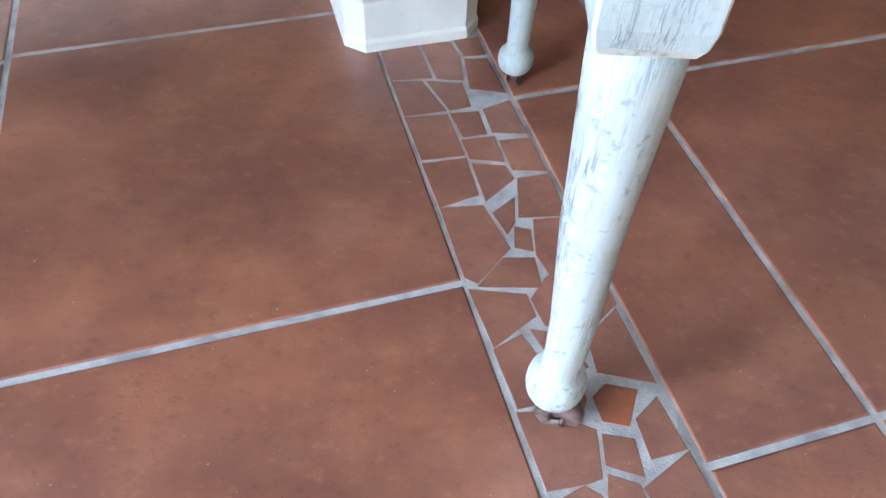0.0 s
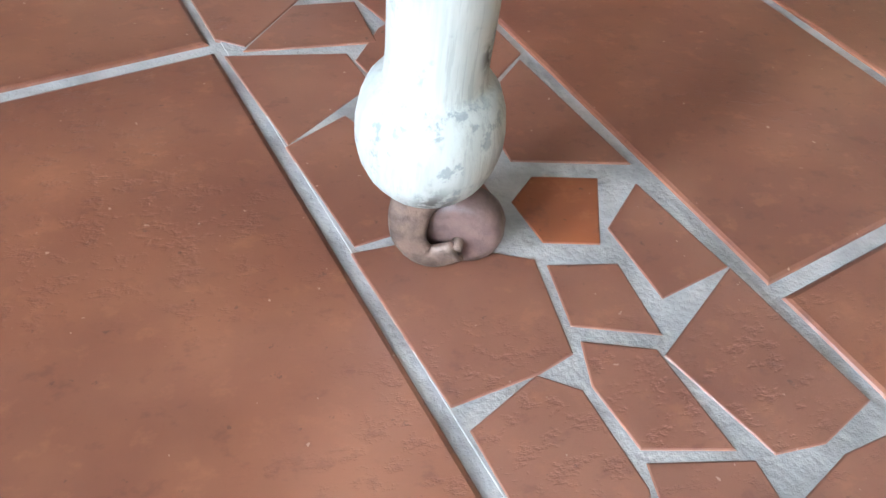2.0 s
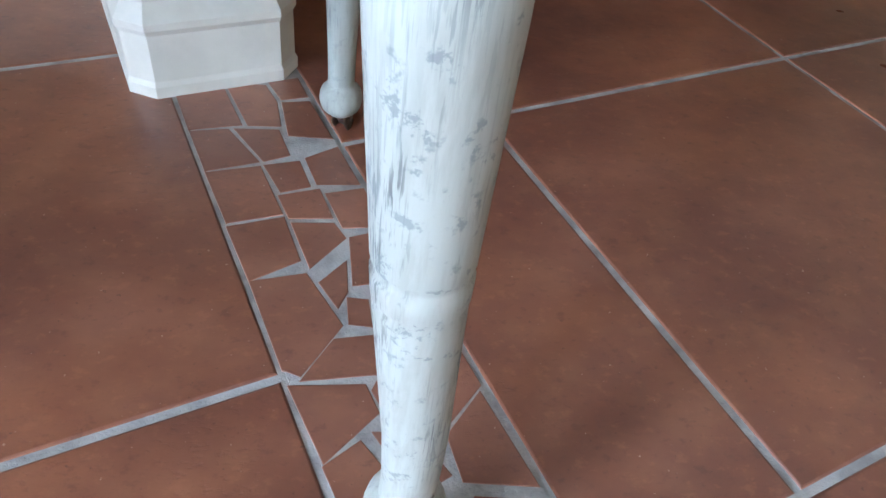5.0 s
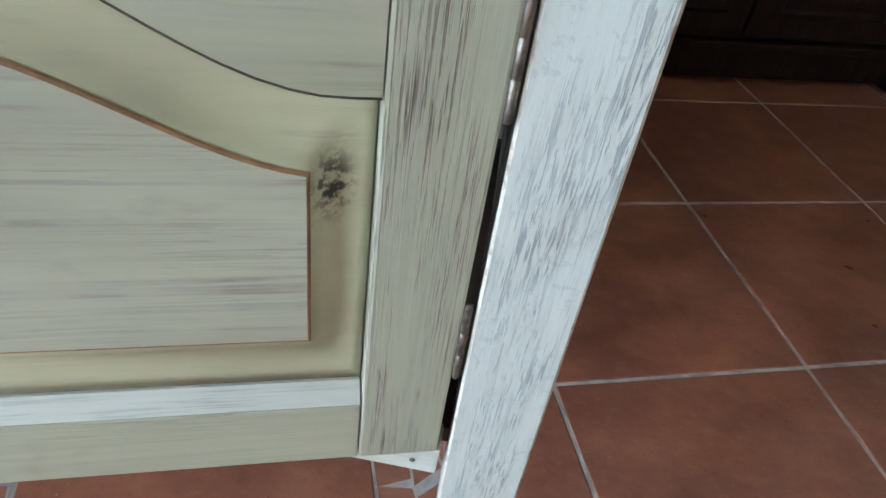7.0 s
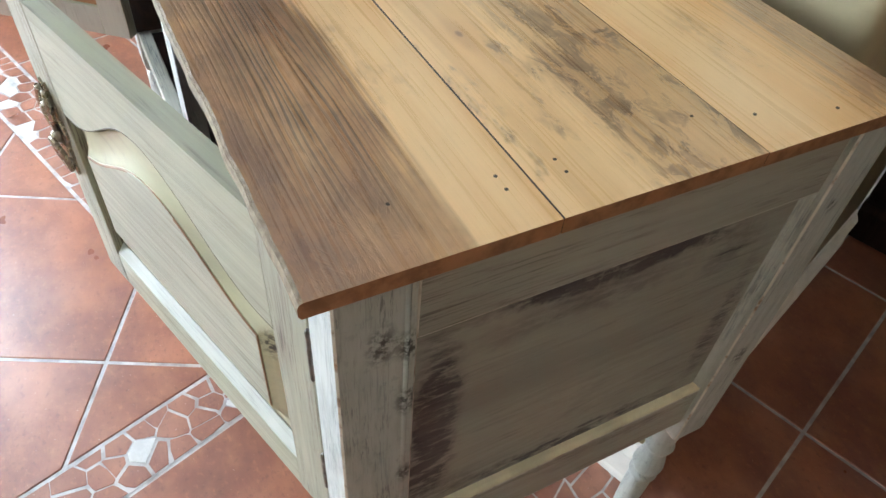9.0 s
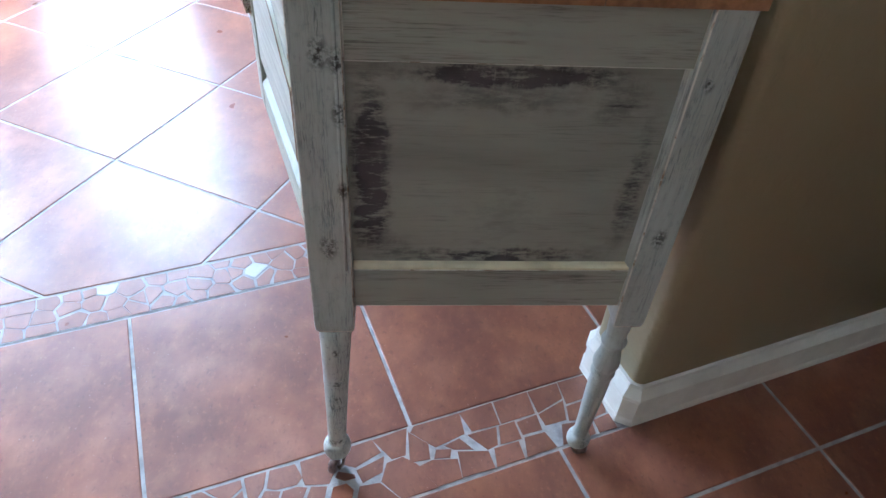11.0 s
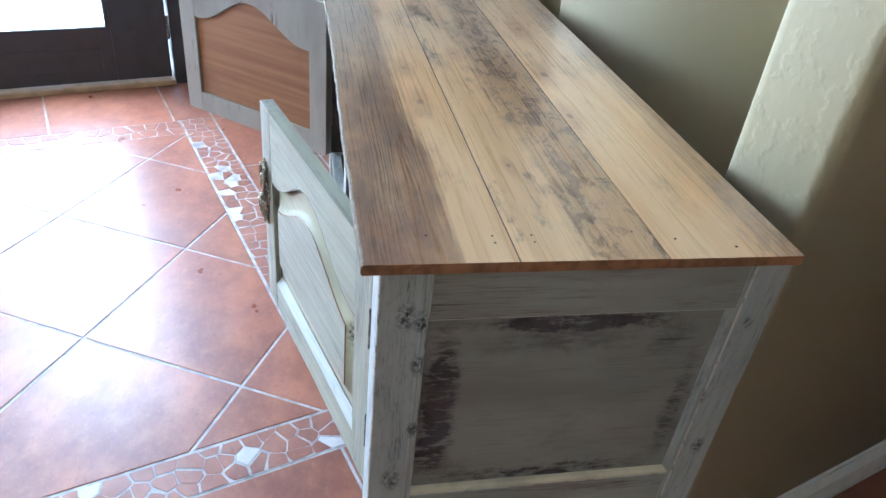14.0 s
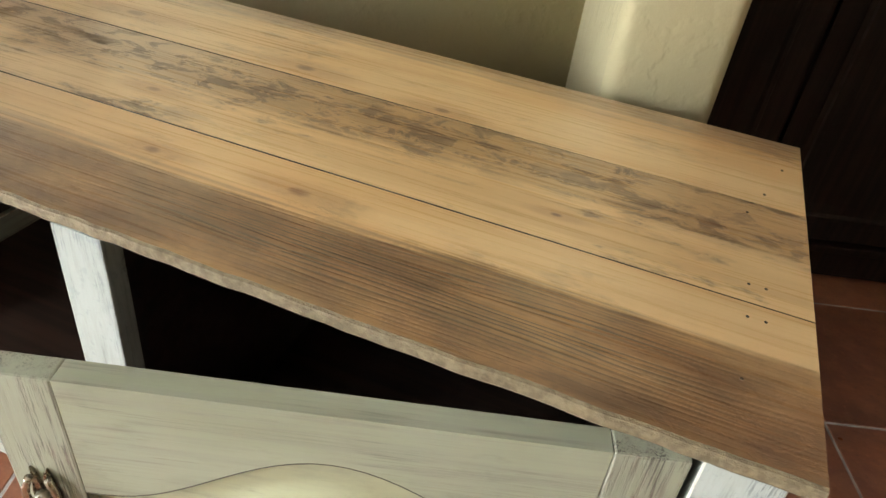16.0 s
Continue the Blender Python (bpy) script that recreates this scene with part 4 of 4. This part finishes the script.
# ---- dark cabinet in the next room ----
dc = thing("dark_cabinet", "tall dark espresso wooden cabinet with panelled doors on a plinth", "cabinet", ROOM @ pose(0, 1.43, 0))
part("plinth", box(0.099, 0.02, 0.012, 2.3, 0.55, 0.10, 0.003), ESPRESSO, dc)
part("base_moulding", box(0.099, 0.0, 0.10, 2.31, 0.55, 0.125, 0.006), ESPRESSO, dc)
part("carcass", box(0.099, 0.03, 0.125, 2.3, 0.55, 2.1, 0.004), ESPRESSO, dc)
part("foot", box(1.66, -0.02, 0.0005, 1.80, 0.03, 0.06, 0.006), ESPRESSO, dc)
for k, p0 in enumerate((0.18, 0.65, 1.12, 1.62)):
    p1 = p0 + (0.455 if k != 2 else 0.485)
    dd = part("cabinet_door", box(p0, 0.008, 0.14, p1, 0.029, 2.05, 0.003), ESPRESSO, dc)
    for a, b in ((0.19, 0.95), (1.03, 1.98)):
        bm = bmesh.new()
        rings = [[(p0 + d, y, a + d - 0.05), (p1 - d, y, a + d - 0.05), (p1 - d, y, b - d + 0.05), (p0 + d, y, b - d + 0.05)] for d, y in ((0.06, 0.0079), (0.062, 0.004), (0.075, 0.0005), (0.085, 0.0055), (0.115, 0.0035))]
        loft(bm, rings)
        part("door_panel", bm, ESPRESSO, dd)

# ---- floor, laid last: grout bed, tiles and broken mosaic strips ----
bm = box(-2.8, -3.72, -0.06, 4.32, 2.32, -0.0015, 0)
floor = setting("floor", bm, GROUT, "terracotta tile floor with broken tile mosaic bands and grey grout", "floor")
S1 = (-0.0224, 0.1068)
S2 = (-0.567, -0.455)
S3 = (0.195, 0.325)
S4 = (-2.25, -2.13)
G = 0.0032
for p0, q0, p1, q1 in ((S1[0], -1.6, S1[1], 0.552), (S2[0], -1.6, S2[1], S3[0]), (S4[1], S3[0], S2[1], S3[1])):
    part("grout_bed", box(p0 + 0.002, q0, -0.004, p1 - 0.002, q1, -0.0005, 0), GROUT, floor, "grey grout round the broken pieces")
rest = bmesh.new()
count = 0


def lay(poly, name, mat, near, top=0.0, gap=G):
    """One floor piece: an object of its own where the camera passes near, else part of the joined rest."""
    poly = inset(poly, gap)
    if len(poly) < 3 or poly_area(poly) < 0.00012:
        return
    if not near:
        slab(rest, poly, top, 0.0022)
        return
    b = bmesh.new()
    slab(b, poly, top, 0.0022 if name == "tile" else 0.0006)
    part(name, b, mat, floor)


def rect(p0, q0, p1, q1):
    return [(p0, q0), (p1, q0), (p1, q1), (p0, q1)]


def grid(p0, q0, p1, q1, ps, qs, near):
    for a, b in zip(ps, ps[1:]):
        for c, d in zip(qs, qs[1:]):
            a1, b1, c1, d1 = max(a, p0), min(b, p1), max(c, q0), min(d, q1)
            if b1 - a1 > 0.02 and d1 - c1 > 0.02:
                lay(rect(a1, c1, b1, d1), "tile", TILE, near(0.5 * (a1 + b1), 0.5 * (c1 + d1)))


PITCH = 0.455
grid(S1[1], -3.6, 4.2, 2.02, [S1[1]] + [0.267 + PITCH * k for k in range(10)], [-0.042 + PITCH * k for k in range(-8, 6)], lambda p, q: p < 2.2 and -1.3 < q < 1.6)
grid(S2[1], -3.6, S1[0], 0.9, [S2[1], S1[0]], [0.176 + PITCH * k for k in range(-9, 3)], lambda p, q: q > -1.6)
grid(-2.65, S3[1], S2[1], 2.2, [-0.92 + 0.438 * k for k in range(-5, 2)] + [S2[1]], [S3[1], 0.62, 1.07, 1.52, 1.97, 2.4], lambda p, q: q < 1.1)
grid(-2.65, -3.6, S4[0], S3[1], [-2.66, S4[0]], [0.175 + 0.445 * k for k in range(-10, 2)], lambda p, q: q > -1.6)
STEP = 0.617
for i in range(-9, 9):
    for j in range(-9, 9):
        u, v = 0.745 + STEP * i, -0.688 + STEP * j
        pts = [((b - a) / 2, (a + b) / 2) for a, b in ((u, v), (u + STEP, v), (u + STEP, v + STEP), (u, v + STEP))]
        for nx, ny, d in ((1, 0, S2[0]), (-1, 0, -S4[1]), (0, 1, S3[0]), (0, -1, 3.6)):
            pts = clip(pts, nx, ny, d) if len(pts) > 2 else []
        if len(pts) > 2:
            lay(pts, "tile", TILE, sum(q[1] for q in pts) / len(pts) > -1.7)


def mosaic(p0, q0, p1, q1, seeds, near, white, rng, red=()):
    """A band of broken pieces: the cells round the seeds, with uneven joints."""
    for i, (a, b) in enumerate(seeds):
        poly = rect(p0, q0, p1, q1)
        for j, (c, d) in enumerate(seeds):
            if i == j or abs(b - d) + abs(a - c) > 0.3:
                continue
            nx, ny = c - a, d - b
            ln = math.hypot(nx, ny)
            nx, ny = nx / ln, ny / ln
            shift = 0.0012 * math.sin(37 * (i + 1) * (j + 1))
            poly = clip(poly, nx, ny, nx * (a + c) / 2 + ny * (b + d) / 2 - shift)
            if len(poly) < 3:
                break
        for _ in range(2):
            if len(poly) > 3 and rng.random() < 0.55:
                k = rng.randrange(len(poly))
                (x0, y0), (x1, y1), (x2, y2) = poly[k - 1], poly[k], poly[(k + 1) % len(poly)]
                f, g = rng.uniform(0.15, 0.7), rng.uniform(0.03, 0.18)
                cut = [(x1 + f * (x0 - x1), y1 + f * (y0 - y1)), (x1 + g * (x2 - x1), y1 + g * (y2 - y1))]
                poly = poly[:k] + cut + poly[k + 1:]
        if len(poly) > 2:
            m = SHARD_RED if i in red else SHARD_WHITE if rng.random() < white else SHARD
            lay(poly, "mosaic_piece", m, near(a, b), rng.uniform(-0.0001, 0.0005), rng.uniform(0.0012, 0.0024))


def scatter(p0, q0, p1, q1, step, rng):
    n_p, n_q = max(1, round((p1 - p0) / step)), max(1, round((q1 - q0) / step))
    return [(p0 + (i + 0.5 + rng.uniform(-0.33, 0.33)) * (p1 - p0) / n_p, q0 + (j + 0.5 + rng.uniform(-0.36, 0.36)) * (q1 - q0) / n_q) for j in range(n_q) for i in range(n_p)]


rng = random.Random(7)
# the band under the sideboard's end, piece by piece (corners along and across the room's grid)
def shard(*corners, mat=None):
    cp, cq = (sum(c[k] for c in corners) / len(corners) for k in (0, 1))
    grow = 1.09 if cq > 0.13 else 1.065
    corners = [(cp + grow * (p - cp), cq + grow * (q - cq)) for p, q in corners]
    lay(list(corners), "mosaic_piece", mat or SHARD, True, rng.uniform(-0.0001, 0.0005), 0.0006)


shard((-0.021, 0.166), (0.027, 0.148), (0.027, 0.124), (-0.018, 0.104))
shard((-0.02, 0.1), (0.009, 0.108), (0.022, 0.06), (0.010, 0.042), (-0.018, 0.044))
shard((0.064, 0.090), (0.101, 0.112), (0.103, 0.035), (0.059, 0.057))
shard((0.061, 0.045), (0.085, 0.033), (0.064, 0.005), (0.045, 0.015), (0.046, 0.037), mat=SHARD_RED)
shard((0.098, 0.023), (0.101, -0.025), (0.069, -0.025), (0.072, 0.009))
shard((-0.02, 0.039), (0.004, 0.034), (0.036, 0.009), (0.025, -0.028), (0.011, -0.029), (-0.019, -0.026))
shard((0.04, 0.005), (0.064, -0.006), (0.058, -0.037), (0.032, -0.02))
shard((0.101, -0.028), (0.103, -0.088), (0.078, -0.091), (0.061, -0.086), (0.054, -0.045))
shard((-0.018, -0.037), (0.01, -0.031), (0.02, -0.042), (0.018, -0.075), (0.01, -0.089), (-0.02, -0.078))
shard((0.031, -0.027), (0.052, -0.041), (0.05, -0.079), (0.024, -0.065), (0.024, -0.042))
shard((0.023, -0.070), (0.053, -0.085), (0.047, -0.118), (0.014, -0.094))
shard((0.081, -0.097), (0.102, -0.094), (0.103, -0.122), (0.058, -0.122), (0.058, -0.094))
shard((-0.02, -0.085), (0.008, -0.095), (0.038, -0.122), (-0.02, -0.122))
shard((-0.012, 0.168), (0.021, 0.193), (0.049, 0.186), (0.044, 0.152))
shard((-0.02, 0.267), (0.022, 0.26), (0.030, 0.204), (-0.011, 0.174), (-0.021, 0.184))
shard((0.044, 0.228), (0.059, 0.220), (0.052, 0.194), (0.036, 0.203))
shard((0.029, 0.25), (0.058, 0.265), (0.047, 0.233), (0.034, 0.220))
shard((0.070, 0.288), (0.103, 0.286), (0.101, 0.229), (0.054, 0.239))
shard((-0.021, 0.334), (0.025, 0.33), (0.022, 0.279), (-0.02, 0.272))
shard((0.030, 0.322), (0.063, 0.310), (0.066, 0.290), (0.028, 0.268))
shard((-0.021, 0.408), (0.025, 0.402), (0.025, 0.337), (-0.02, 0.342))
shard((0.03, 0.404), (0.062, 0.4), (0.060, 0.363), (0.033, 0.364))
shard((0.030, 0.359), (0.066, 0.356), (0.064, 0.317), (0.03, 0.329))
shard((0.070, 0.348), (0.104, 0.344), (0.103, 0.293), (0.069, 0.303))
shard((0.069, 0.402), (0.103, 0.409), (0.103, 0.352), (0.067, 0.364))
shard((-0.021, 0.474), (0.013, 0.467), (0.026, 0.412), (-0.021, 0.414))
shard((0.019, 0.466), (0.058, 0.452), (0.056, 0.412), (0.031, 0.411))
shard((-0.02, 0.552), (0.025, 0.548), (0.026, 0.473), (-0.021, 0.480))
shard((0.031, 0.546), (0.068, 0.53), (0.070, 0.499), (0.062, 0.460), (0.033, 0.470))
shard((0.075, 0.495), (0.102, 0.489), (0.103, 0.425), (0.065, 0.442))
shard((0.073, 0.535), (0.104, 0.535), (0.103, 0.499), (0.076, 0.502))
shard((0.066, 0.230), (0.102, 0.224), (0.102, 0.182), (0.058, 0.165), (0.054, 0.190))
shard((0.052, 0.160), (0.102, 0.178), (0.102, 0.118), (0.062, 0.096), (0.034, 0.114), (0.032, 0.142))
shard((0.018, 0.112), (0.046, 0.100), (0.054, 0.064), (0.028, 0.060))
shard((0.034, 0.054), (0.055, 0.054), (0.041, 0.036), (0.040, 0.014), (0.020, 0.030))
mosaic(-0.0215, -1.6, 0.1045, -0.126, scatter(-0.0215, -1.6, 0.1045, -0.126, 0.047, rng), lambda p, q: q > -0.8, 0.0, rng)
mosaic(S2[0] + 0.003, -1.6, S2[1] - 0.003, S3[1] - 0.003, scatter(S2[0], -1.6, S2[1], S3[1], 0.044, rng), lambda p, q: q > -0.85, 0.06, rng)
mosaic(S4[0], S3[0] + 0.003, S2[0], S3[1] - 0.003, scatter(S4[0], S3[0], S2[0], S3[1], 0.043, rng), lambda p, q: p > -1.7, 0.05, rng)
mosaic(S4[0], -1.6, S4[1], S3[0], scatter(S4[0], -1.6, S4[1], S3[0], 0.05, rng), lambda p, q: False, 0.1, rng)
ob = part("distant_tiles", rest, TILE, floor)
tagged(ob, "terracotta tiles and mosaic pieces farther off", kind="stuff")
